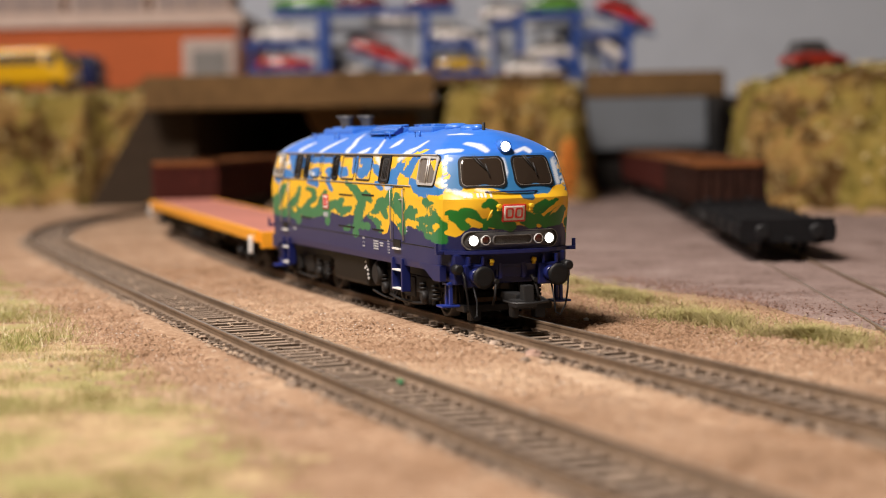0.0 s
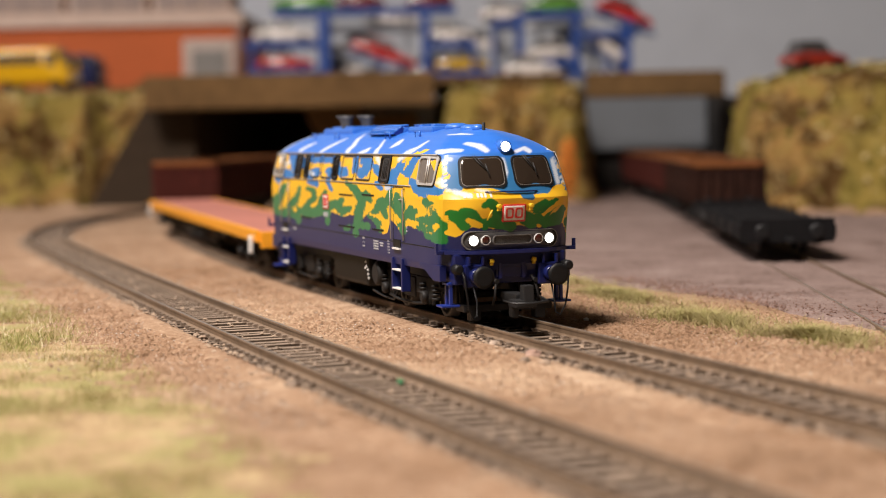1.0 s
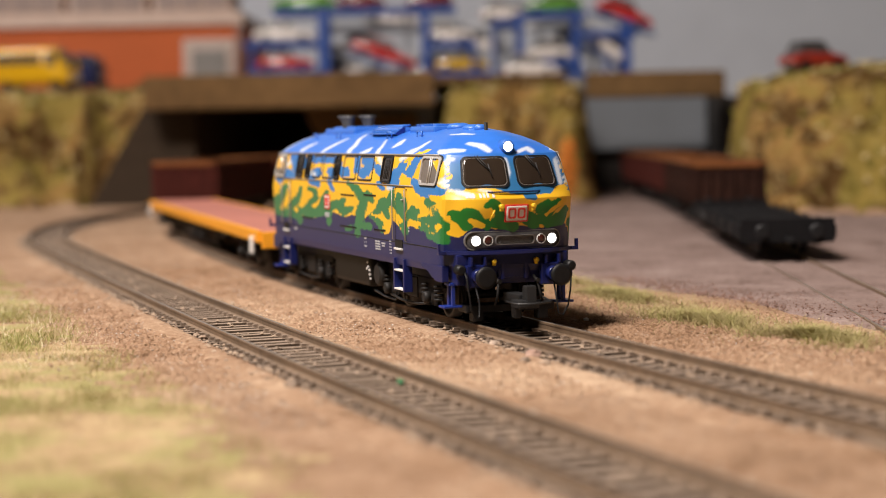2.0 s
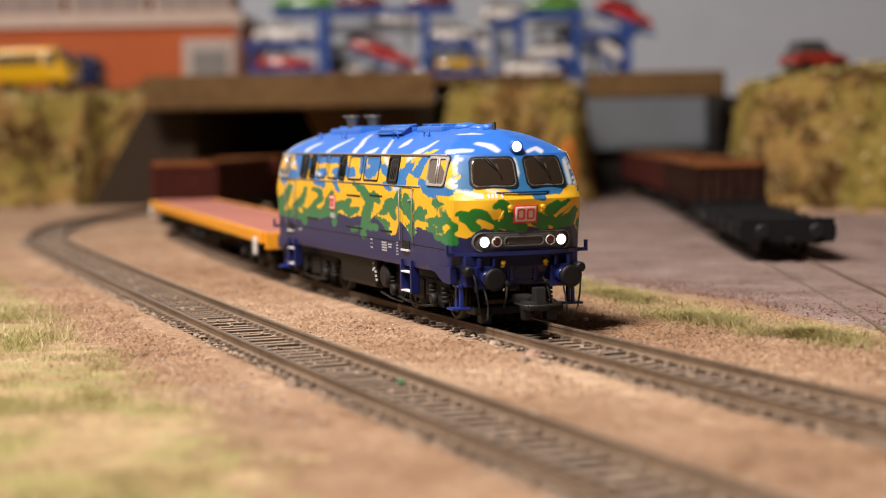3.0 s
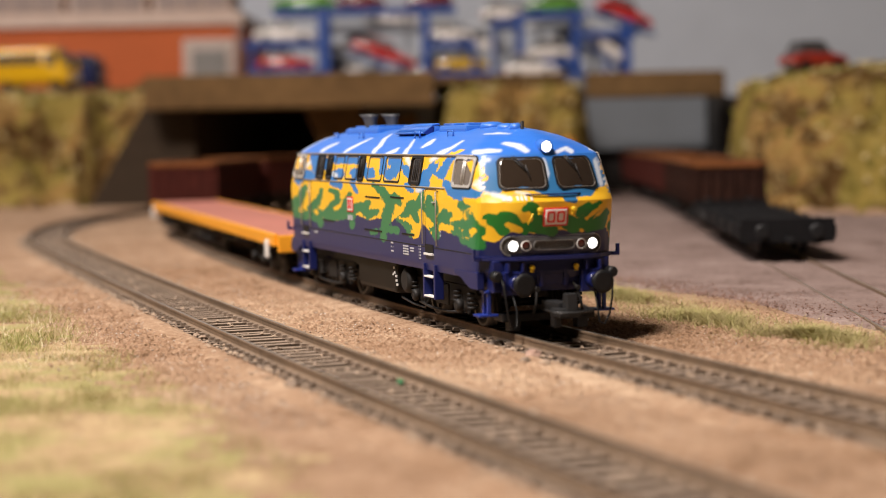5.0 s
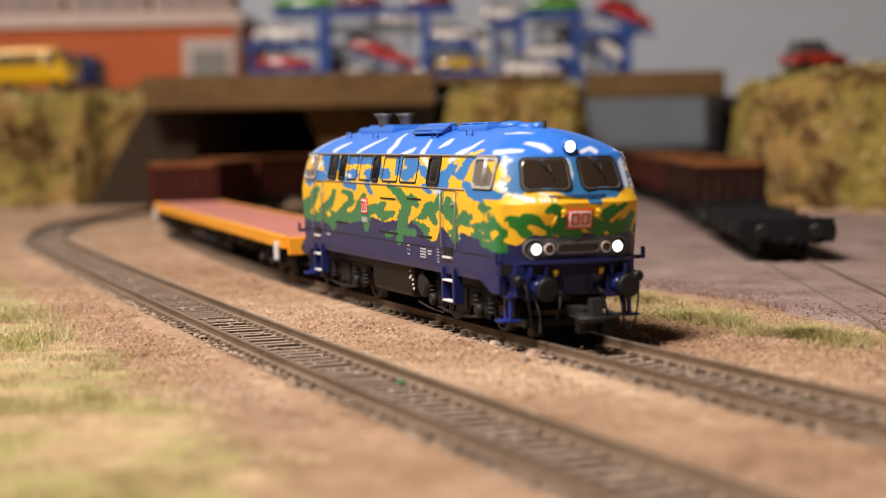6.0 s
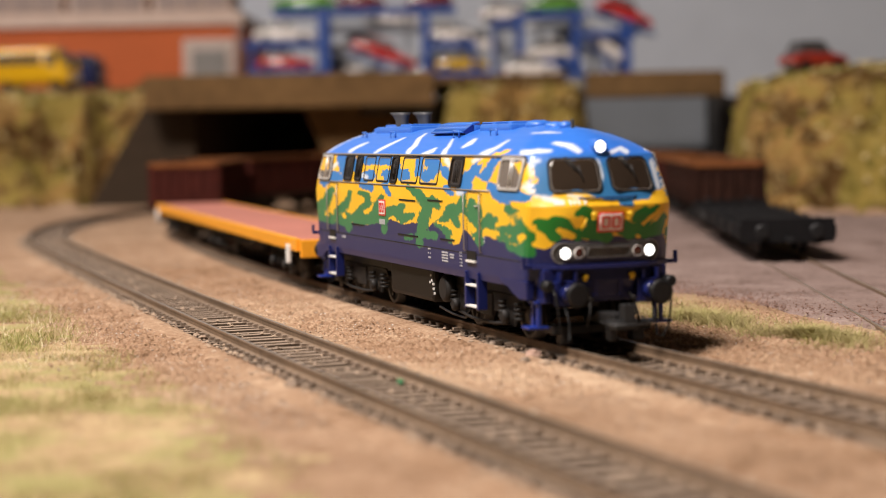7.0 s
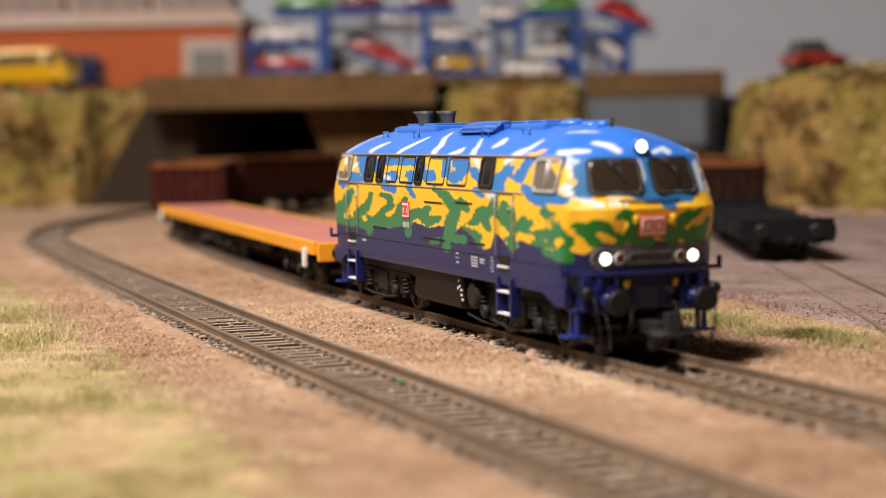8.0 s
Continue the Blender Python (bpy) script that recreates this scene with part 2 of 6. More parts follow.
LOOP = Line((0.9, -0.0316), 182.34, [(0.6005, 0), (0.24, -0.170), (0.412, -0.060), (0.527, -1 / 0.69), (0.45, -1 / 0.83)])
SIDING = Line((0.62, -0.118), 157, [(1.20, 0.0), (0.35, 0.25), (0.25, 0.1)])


def on_main(s, reach):
    """The pose of a vehicle whose middle is s metres ahead of the origin, with pivots reach before and behind it."""
    a, _ = MAIN.at(0.9 - s - reach)
    b, _ = MAIN.at(0.9 - s + reach)
    d = a - b
    mid = (a + b) / 2
    return pose(mid.x, mid.y, 0, 0, 0, math.degrees(math.atan2(d.y, d.x)))


# how far the train has rolled
ROLL = [(0.0, 0.0), (1.6, 0.0), (1.8, 0.0007), (2.1, 0.0021), (2.4, 0.0036), (2.8, 0.0058), (3.0, 0.00735), (3.5, 0.0110), (4.0, 0.01506), (4.5, 0.01991),
        (5.0, 0.0257), (5.5, 0.0323), (6.0, 0.0394), (6.5, 0.04705), (7.0, 0.05545), (7.5, 0.06515), (8.0, 0.07541)]


# ---------------------------------------------------------------- ground and tracks
# background places are given as (across, away, up) from a point on the floor below the lens
BACK = Matrix.Translation((EYE.x, EYE.y, 0)) @ pose(0, 0, 0, 0, 0, math.degrees(math.atan2(AIM.y, AIM.x)) - 90)


def back(u, d, z=0.0):
    return BACK @ Vector((u, d, z))


def hill(u, d):
    """How high the ground stands at a background place, for the wooded banks on either side of the cuttings."""
    n = noise.noise(Vector((u * 26, d * 26, 0))) * 0.020 + noise.noise(Vector((u * 60, d * 60, 3))) * 0.014

    def rise(t):
        t = min(1.0, max(0.0, t))
        return t * t * (3 - 2 * t)
    h = 0.0
    # bank left of the cuttings
    front = (1.325 if u < -0.278 else 1.372) + 0.15 * min(0.0, u + 0.3) + n
    h = max(h, 0.0885 * rise((d - front) / 0.075) * rise((-0.212 + n * 0.3 - u) / 0.02))
    # bank between the cuttings
    front = 1.235 + n
    h = max(h, 0.0835 * rise((d - front) / 0.045) * rise((u - (-0.010) + n * 0.4) / 0.02) * rise((0.1135 + n * 0.3 - u) / 0.012))
    # bank right of the cuttings, which comes forward
    u = u * 1.13 / max(d, 1.13)
    front = 1.03 - 0.55 * max(0.0, u - 0.17) + n * 1.4
    top = 0.076 + 0.011 * rise((u - 0.19) / 0.05)
    h = max(h, top * rise((d - front) / 0.09) * rise((u - 0.182 + n * 0.25) / 0.016))
    return h + (n * 0.30 if h > 0.01 else 0)


def near_track(p):
    """How far a place lies from the middle of the nearer running line."""
    return min(abs(p.y - np.interp(-p.x, -line.p[:, 0], line.p[:, 1])) for line in (MAIN, LOOP))


def ground():
    """One sheet: fine near the tracks, coarse outside, with the banks raised out of it."""
    us = np.concatenate([np.linspace(-1.6, -0.55, 8)[:-1], np.linspace(-0.55, 0.6, 250), np.linspace(0.6, 1.6, 8)[1:]])
    ds = np.concatenate([np.linspace(-0.8, 0.15, 8)[:-1], np.linspace(0.15, 0.95, 170)[:-1], np.linspace(0.95, 1.75, 190), np.linspace(1.75, 2.12, 6)[1:]])
    verts, faces, idx = [], [], []
    for d in ds:
        for u in us:
            p = back(u, d)
            z = -0.0033 + 0.0006 * noise.noise(p * 28) + 0.0004 * noise.noise(p * 120)
            h = hill(u, d)
            if near_track(p) < 0.0105 and p.x > -0.3:
                z -= 0.0018
            verts.append((p.x, p.y, z + h))
            idx.append(h)
    nu = len(us)
    me = bpy.data.meshes.new("ground")
    for j in range(len(ds) - 1):
        for i in range(nu - 1):
            a = j * nu + i
            faces.append((a, a + 1, a + nu + 1, a + nu))
    me.from_pydata(verts, [], faces)
    me.materials.append(M_SOIL)
    me.materials.append(M_BANK)
    me.materials.append(M_GRASS_SOIL)
    for f, p in zip(faces, me.polygons):
        p.use_smooth = True
        x, y = np.mean([verts[i][0] for i in f]), np.mean([verts[i][1] for i in f])
        wob = 0.016 * noise.noise(Vector((x * 20, y * 20, 5))) + random.gauss(0, 0.004)
        if max(idx[i] for i in f) > 0.006:
            p.material_index = 1
        elif y < -0.103 + wob:
            p.material_index = 2
    return tagged(new("ground", me), "sieved brown earth with sandy patches and grassy banks", "ground", kind="structure")


def rail_mesh(line, s0, s1, offset, step=0.01):
    """A flat-bottomed rail with its bright head, swept along a line."""
    prof = [(-0.0009, -0.0025), (0.0009, -0.0025), (0.0009, -0.0022), (0.0003, -0.0018), (0.0003, -0.0008), (0.00045, -0.0006), (0.00045, -0.0001),
            (0.0003, 0.0), (-0.0003, 0.0), (-0.00045, -0.0001), (-0.00045, -0.0006), (-0.0003, -0.0008), (-0.0003, -0.0018), (-0.0009, -0.0022)]
    bm = bmesh.new()
    rings = []
    n = max(2, round((s1 - s0) / step))
    for i in range(n + 1):
        p, a = line.at(s0 + (s1 - s0) * i / n)
        side = Vector((-math.sin(a), math.cos(a), 0))
        rings.append([bm.verts.new(p + side * (offset + u) + Vector((0, 0, w))) for u, w in prof])
    k = len(prof)
    for p, q in zip(rings, rings[1:]):
        for i in range(k):
            fc = bm.faces.new((p[i], p[(i + 1) % k], q[(i + 1) % k], q[i]))
            fc.material_index = 1 if i == 7 else 0
    bm.faces.new(rings[0])
    bm.faces.new(rings[-1])
    return bm


def track(name, line, s0, s1, label, sleepers=True):
    top = thing(name, label, "track")
    tagged(top, kind="structure")
    for off in (-0.0085, 0.0085):
        part("rail", rail_mesh(line, s0, s1, off), (M_RAIL, M_RAILTOP), top)
    if sleepers:
        bm = bmesh.new()
        last = None
        for i in range(121):
            p, a = line.at(s0 + (s1 - s0) * i / 120)
            side = Vector((-math.sin(a), math.cos(a), 0))
            row = [bm.verts.new(p + side * o + Vector((0, 0, -0.0040 - 0.0014 * (abs(o) > 0.0105) + 0.0002 * noise.noise(p * 90 + side * o * 900)))) for o in (-0.0115, -0.0100, -0.006, 0.0, 0.006, 0.0100, 0.0115)]
            if last:
                for j in range(6):
                    bm.faces.new((last[j], last[j + 1], row[j + 1], row[j]))
            last = row
        part("ballast_bed", bm, M_BED, top, "bed darkened for the shade between the sleepers")
        for sd in (-1, 1):
            bm = bmesh.new()
            last = None
            for i in range(401):
                p, a = line.at(s0 + (s1 - s0) * i / 400)
                side = Vector((-math.sin(a), math.cos(a), 0)) * sd
                inner = 0.0116 + 0.0010 * noise.noise(p * 160 + Vector((0, 0, sd * 3)))
                row = [bm.verts.new(p + side * o + Vector((0, 0, z + 0.0003 * noise.noise((p + side * o) * 240)))) for o, z in ((inner, -0.0040), (inner + 0.0006, -0.0028), (0.0145, -0.0024), (0.0185, -0.0028), (0.0230, -0.0046))]
                if last:
                    for j in range(4):
                        bm.faces.new((last[j], last[j + 1], row[j + 1], row[j])).smooth = True
                last = row
            part("soil_shoulder", bm, M_SOIL, top, "brown soil banked against the sleeper ends")
        bm = bmesh.new()
        box(bm, -0.00135, 0.00135, -0.0126, 0.0126, -0.0056, -0.0025, 0.00015)
        for sy in (-0.0085, 0.0085):
            for e in (-0.0019, 0.0019):
                box(bm, -0.0009, 0.0009, sy + e - 0.0006, sy + e + 0.0006, -0.0025, -0.00175)
        first = None
        s = s0 + 0.004
        while s < s1:
            p, a = line.at(s)
            m = pose(p.x, p.y, random.uniform(-0.0002, 0.0001), 0, 0, math.degrees(a) + random.uniform(-1.2, 1.2))
            if first is None:
                # faces below the tops take the darker tone, painting in the gaps' shade
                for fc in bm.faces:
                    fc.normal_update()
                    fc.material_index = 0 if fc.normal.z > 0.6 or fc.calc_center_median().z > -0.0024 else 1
                first = part("sleeper", bm, (M_SLEEPER, M_SLEEPER_SHADED), top, place=m)
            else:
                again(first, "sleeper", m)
            s += 0.0060
    return top


# ---------------------------------------------------------------- the locomotive
def livery():
    """Printed landscape paint: navy foot, green flames on yellow, blue above with white wisps; the body carries how far each lies."""
    m = mat("landscape_livery", (0.8, 0.5, 0.05), 0.34, spec=0.45)
    k = Nodes(m)
    v, (x, y, z) = k.coords()
    ragged = k.math("MULTIPLY_ADD", k.noise(v, 420.0, 2, 0.6, 0.6), 1.9, k.math("MULTIPLY_ADD", k.noise(v, 1400.0, 2, 0.6), 0.7, -1.3))
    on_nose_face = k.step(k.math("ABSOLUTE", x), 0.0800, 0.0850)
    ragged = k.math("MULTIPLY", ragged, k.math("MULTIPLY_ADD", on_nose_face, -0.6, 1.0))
    spray = k.math("MULTIPLY_ADD", k.noise(v, 3500.0, 3, 0.7), 1.2, -0.6)
    tone = k.noise(v, 70.0, 2)

    def inside(name, low, high, wobble, amount=1.0):
        a = k.t.nodes.new("ShaderNodeAttribute")
        a.attribute_name = name
        return k.step(k.math("MULTIPLY_ADD", wobble, amount, a.outputs["Fac"]), high, low)
    col = k.mix(tone, (0.83, 0.44, 0.014), (0.85, 0.52, 0.035))
    # the nose faces take deeper navy, green and blue than the sides
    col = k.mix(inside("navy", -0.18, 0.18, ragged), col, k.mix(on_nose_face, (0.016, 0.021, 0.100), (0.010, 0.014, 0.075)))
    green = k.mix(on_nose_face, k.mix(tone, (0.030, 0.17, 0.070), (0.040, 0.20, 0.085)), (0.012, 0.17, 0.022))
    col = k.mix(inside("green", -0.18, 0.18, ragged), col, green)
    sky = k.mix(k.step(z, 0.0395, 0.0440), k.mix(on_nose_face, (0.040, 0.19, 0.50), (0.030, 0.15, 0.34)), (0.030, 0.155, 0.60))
    col = k.mix(inside("blue", -0.12, 0.12, ragged), col, sky)
    col = k.mix(inside("gold", -0.12, 0.12, ragged), col, (0.84, 0.49, 0.02))
    col = k.mix(k.math("MULTIPLY", inside("white", -0.45, 0.35, spray, 0.9), 0.85), col, (0.70, 0.75, 0.82))
    k.to(col, k.b.inputs["Base Color"])
    k.bump(k.noise(v, 2600.0, 2), 0.00003, 0.35)
    return m


M_LIVERY = livery()
LEVELS = [  # height, half width, nose at the middle, corner set back
    (0.0133, 0.0174, 0.0872, 0.0048), (0.0150, 0.0177, 0.0880, 0.0046), (0.0190, 0.0178, 0.0876, 0.0042), (0.0235, 0.0178, 0.0882, 0.0041), (0.0285, 0.0178, 0.0893, 0.0042), (0.0315, 0.0178, 0.0899, 0.0044),
    (0.0345, 0.0176, 0.0884, 0.0042), (0.0380, 0.0170, 0.0868, 0.0040), (0.0415, 0.0163, 0.0851, 0.0038), (0.0426, 0.0160, 0.0845, 0.0038),
    (0.0440, 0.0147, 0.0833, 0.0050), (0.0455, 0.0126, 0.0814, 0.0056), (0.0470, 0.0100, 0.0786, 0.0064), (0.0482, 0.0072, 0.0752, 0.0070), (0.0490, 0.0044, 0.0705, 0.0066), (0.0494, 0.0016, 0.0660, 0.0030)]


def level(z):
    zs = [r[0] for r in LEVELS]
    return [float(np.interp(z, zs, [r[i] for r in LEVELS])) for i in (1, 2, 3)]


def bow(z):
    """The nose is flat below its crease and rounder above."""
    return float(np.interp(z, (0.029, 0.0330), (4.0, 2.0)))


def nose_x(y, z):
    """How far forward the nose stands at a width and height."""
    w, n, c = level(z)
    t = min(1.0, abs(y) / max(1e-6, w - 0.0018))
    return n - c * t ** bow(z)


def plan_outline(z, half=28):
    """The body's outline at a height: nose, cheek, side, and the same behind."""
    w, n, c = level(z)
    r = min(0.0030, w * 0.4)
    cheek = w - 0.0018 if w > 0.004 else w * 0.7
    pts = []
    for i in range(half + 1):
        y = -cheek + 2 * cheek * i / half
        pts.append((n - c * (abs(y) / max(cheek, 1e-6)) ** bow(z), y))
    corner = [(n - c - 0.0007, w - 0.0009), (n - c - 0.0017, w - 0.0003), (n - c - 0.0034, w), (n - c - 0.0100, w)]
    side = [(f * (n - c - 0.0100), w) for f in np.linspace(0.99, -0.99, 150)]
    ahead = [(x, y) for x, y in corner] + side
    right = pts + ahead + [(-x, y) for x, y in reversed(corner)]
    back_pts = [(-x, -y) for x, y in pts]
    left = back_pts + [(-x, -y) for x, y in ahead] + [(x, -y) for x, y in reversed(corner)]
    return right + left


# brush strokes of the paint: each a row of (along, up, width); along counts from the body's corner, the side foreshortened
GREEN_REAR = [[(-60.0, 26.3, 1.2), (-57.1, 26.9, 1.3), (-55.6, 30.0, 1.0), (-54.0, 32.0, 0.5)], [(-58.7, 23.7, 1.3), (-54.1, 23.2, 1.1)], [(-52.6, 25.3, 0.6), (-49.8, 27.2, 1.0), (-48.0, 29.8, 0.5), (-47.7, 31.4, 0.3)], [(-52.1, 23.4, 1.1), (-48.3, 22.9, 1.1), (-47.7, 21.0, 0.6)], [(-50.7, 25.8, 0.8), (-47.8, 24.2, 0.6)], [(-44.4, 31.6, 0.3), (-42.0, 31.0, 0.6), (-41.3, 28.8, 0.8)], [(-46.8, 24.0, 0.9), (-41.5, 24.6, 1.4), (-36.4, 26.1, 1.2)], [(-45.4, 25.4, 0.6), (-41.6, 28.6, 0.8)]]
GREEN_TAIL = [[(-39.0, 27.5, 0.8), (-37.9, 29.1, 0.9), (-36.9, 31.1, 0.3)], [(-39.8, 25.7, 0.9), (-34.0, 27.2, 1.0), (-31.7, 27.9, 1.0), (-30.7, 28.9, 0.4)], [(-36.0, 24.8, 0.9), (-35.9, 21.8, 0.4)], [(-32.4, 26.7, 0.7), (-30.3, 25.6, 1.0), (-27.8, 27.0, 0.4)], [(-25.4, 22.5, 0.6), (-21.6, 22.4, 0.7)], [(-28.9, 20.9, 0.4), (-28.0, 21.1, 0.4)], [(-28.9, 34.2, 0.3), (-27.1, 33.1, 0.6), (-25.7, 32.7, 0.7), (-25.0, 30.6, 0.8), (-22.2, 30.9, 1.0), (-21.0, 29.9, 0.4)]]
GREEN_MID = [[(-23.2, 30.3, 0.8), (-24.1, 27.5, 1.0), (-24.5, 25.1, 1.1), (-25.4, 22.5, 0.7), (-25.5, 19.9, 0.6)], [(-20.7, 25.3, 0.5), (-18.1, 27.8, 0.8), (-17.2, 28.9, 1.1)], [(-18.1, 29.9, 0.4), (-15.5, 29.7, 0.8), (-14.7, 31.5, 0.5), (-14.3, 32.8, 0.3)], [(-17.2, 28.9, 1.1), (-14.6, 29.4, 0.8), (-12.9, 27.0, 0.6)], [(-17.2, 28.9, 1.1), (-16.3, 26.9, 0.7), (-15.7, 25.7, 0.4)], [(-19.9, 25.1, 0.5), (-17.8, 23.5, 0.7), (-17.1, 22.0, 0.5)], [(-13.6, 28.5, 0.5), (-11.9, 27.1, 0.5), (-10.9, 24.5, 0.8), (-10.2, 22.5, 0.6)]]
GREEN_DOOR = [[(-12.4, 31.7, 0.5), (-12.2, 29.7, 0.8), (-10.9, 28.5, 0.6), (-10.6, 30.6, 0.4)], [(-9.3, 26.6, 0.6), (-8.2, 28.3, 0.7), (-7.0, 27.7, 0.5)], [(-8.4, 26.7, 0.7), (-6.3, 25.7, 0.7), (-4.3, 26.3, 0.6)], [(-5.7, 24.3, 0.5), (-4.3, 23.9, 0.5)], [(-4.5, 30.8, 0.4), (-3.0, 30.4, 0.6), (-2.3, 28.3, 0.8), (-1.7, 25.7, 1.1), (-0.2, 23.5, 0.9)], [(-1.7, 25.2, 1.0), (-3.2, 26.0, 0.6), (-4.7, 26.2, 0.6)], [(0.3, 24.7, 0.7), (1.1, 22.8, 0.6)], [(-3.3, 22.1, 0.5), (-1.7, 21.9, 0.7), (1.1, 21.1, 0.6)]]
GREEN_NOSE = [[(1.4, 28.3, 0.4), (3.6, 27.3, 1.1), (5.0, 26.4, 1.8), (5.0, 24.9, 0.8)], [(5.2, 28.1, 1.1), (6.8, 27.8, 0.7), (8.5, 25.6, 0.6), (9.8, 24.6, 0.4)], [(9.3, 29.8, 0.3), (10.6, 30.8, 0.6), (12.3, 29.0, 0.8), (13.5, 25.7, 1.3), (16.1, 24.6, 1.0)], [(10.0, 25.7, 0.7), (13.2, 25.3, 1.0)], [(19.4, 26.6, 1.3), (21.2, 25.6, 1.4), (23.8, 26.0, 1.1), (25.5, 29.1, 0.9), (27.7, 30.1, 0.7)], [(22.2, 28.7, 0.7), (24.4, 29.7, 0.9)], [(24.7, 25.1, 0.9), (28.5, 26.1, 1.4), (30.0, 28.0, 0.9)]]
GOLD_SIDE = [[(-49.9, 24.8, 0.6), (-49.5, 24.5, 0.5)], [(-42.2, 26.4, 0.6), (-41.7, 26.4, 0.6)], [(-56.2, 24.5, 0.7), (-55.8, 24.3, 0.5)], [(-20.6, 25.8, 0.3), (-17.9, 25.5, 0.5), (-16.2, 24.8, 0.5)], [(-16.9, 22.6, 0.4), (-15.2, 23.2, 0.5), (-14.9, 24.3, 0.4)], [(-14.9, 28.5, 0.4), (-13.3, 26.7, 0.5), (-11.6, 25.0, 0.4)], [(-8.6, 25.5, 0.4), (-6.5, 24.8, 0.5)], [(-6.2, 27.0, 0.4), (-4.6, 27.3, 0.4)], [(-1.2, 24.9, 0.5), (-1.7, 23.3, 0.4)], [(0.9, 25.9, 0.7), (1.7, 23.5, 0.8), (3.3, 22.9, 0.7)], [(-10.3, 41.0, 0.3), (-6.8, 43.0, 0.4), (-3.3, 44.7, 0.2)]]
GOLD_NOSE = [[(5.7, 26.4, 0.4), (7.2, 25.5, 0.8), (8.5, 24.9, 0.6)], [(24.1, 27.2, 0.3), (26.8, 29.0, 0.4), (29.9, 30.6, 0.6)], [(22.9, 24.5, 0.4), (23.4, 24.3, 0.4)], [(2.1, 24.3, 1.0), (3.9, 23.2, 0.7)], [(7.2, 34.0, 0.6), (11.2, 33.3, 0.7), (15.0, 32.2, 0.6)]]
BLUE_REAR = [[(-57.9, 33.8, 0.8), (-55.7, 34.4, 0.5)], [(-54.9, 36.1, 1.3), (-51.4, 35.6, 1.1)], [(-50.8, 41.4, 1.3), (-49.9, 38.0, 1.0)], [(-46.6, 41.7, 0.8), (-46.3, 38.6, 0.6)], [(-42.8, 35.8, 1.2), (-40.2, 36.9, 1.2)], [(-41.9, 41.1, 1.1), (-34.5, 41.3, 1.0)], [(-43.4, 33.8, 0.6), (-40.3, 33.2, 0.5)], [(-36.0, 37.5, 0.6), (-34.2, 37.1, 0.9), (-34.8, 35.9, 0.7)], [(-36.0, 34.2, 0.6), (-34.8, 32.0, 0.3)], [(-32.4, 41.6, 0.6), (-31.8, 37.8, 0.6)], [(-30.4, 37.3, 1.1), (-29.5, 37.5, 1.0)]]
BLUE_MID = [[(-22.4, 41.2, 1.4), (-21.0, 40.4, 1.1)], [(-23.5, 37.3, 1.2), (-21.8, 38.8, 1.1)], [(-25.5, 41.5, 0.6), (-25.8, 37.8, 0.6)], [(-18.8, 38.9, 0.8), (-17.4, 36.9, 0.7)], [(-18.5, 34.7, 0.5), (-17.1, 33.4, 0.4)], [(-14.6, 35.5, 0.8), (-13.1, 37.3, 0.9), (-11.2, 39.2, 0.8), (-10.2, 41.0, 0.4)], [(-13.1, 35.2, 0.8), (-14.9, 34.0, 0.5)], [(-9.1, 37.9, 0.8), (-7.9, 39.7, 0.7), (-6.7, 41.8, 0.6)]]
BLUE_CAB = [[(-7.4, 35.5, 0.7), (-5.8, 33.5, 0.9), (-4.8, 32.7, 0.5)], [(-4.1, 33.9, 0.7), (-1.1, 33.6, 0.7)], [(-6.2, 42.5, 0.6), (0.4, 42.6, 0.6)], [(0.7, 37.0, 0.5), (2.0, 35.3, 0.7), (4.0, 34.4, 0.5)], [(0.4, 41.5, 0.6), (4.3, 41.2, 0.5)]]
BLUE_NOSE = [[(4.4, 42.5, 0.6), (14.8, 42.2, 0.9), (26.3, 41.8, 0.6)], [(14.5, 39.5, 1.1), (14.8, 35.2, 0.8)], [(7.7, 33.9, 0.4), (13.2, 33.7, 0.6), (21.1, 33.8, 1.0), (25.1, 34.2, 1.3), (27.5, 36.1, 1.1)], [(19.3, 32.4, 0.7), (20.9, 31.6, 0.4)], [(26.8, 40.2, 0.9), (28.2, 35.8, 1.1)], [(1.8, 36.5, 0.7), (4.2, 34.8, 0.7)]]
WHITE_ROOF = [[(-56.5, 42.4, 0.5), (-52.8, 46.9, 0.7), (-48.3, 53.0, 0.3)], [(-48.0, 43.8, 0.6), (-45.7, 46.3, 0.6), (-43.9, 47.9, 0.3)], [(-39.5, 43.1, 0.3), (-37.3, 45.3, 0.6), (-35.2, 47.8, 0.5), (-33.1, 50.5, 0.2)], [(-29.1, 43.6, 0.7), (-28.2, 46.2, 0.7), (-28.6, 49.7, 0.6), (-28.0, 53.2, 0.2)], [(-24.9, 42.9, 0.4), (-22.5, 44.1, 0.6), (-21.8, 45.1, 0.3)], [(-19.3, 42.8, 0.7), (-18.7, 45.7, 0.4), (-19.0, 49.2, 0.2)], [(-18.3, 41.5, 0.7), (-17.5, 40.0, 0.4)], [(-15.0, 45.5, 0.3), (-13.9, 47.1, 0.8), (-13.3, 49.1, 0.4)]]
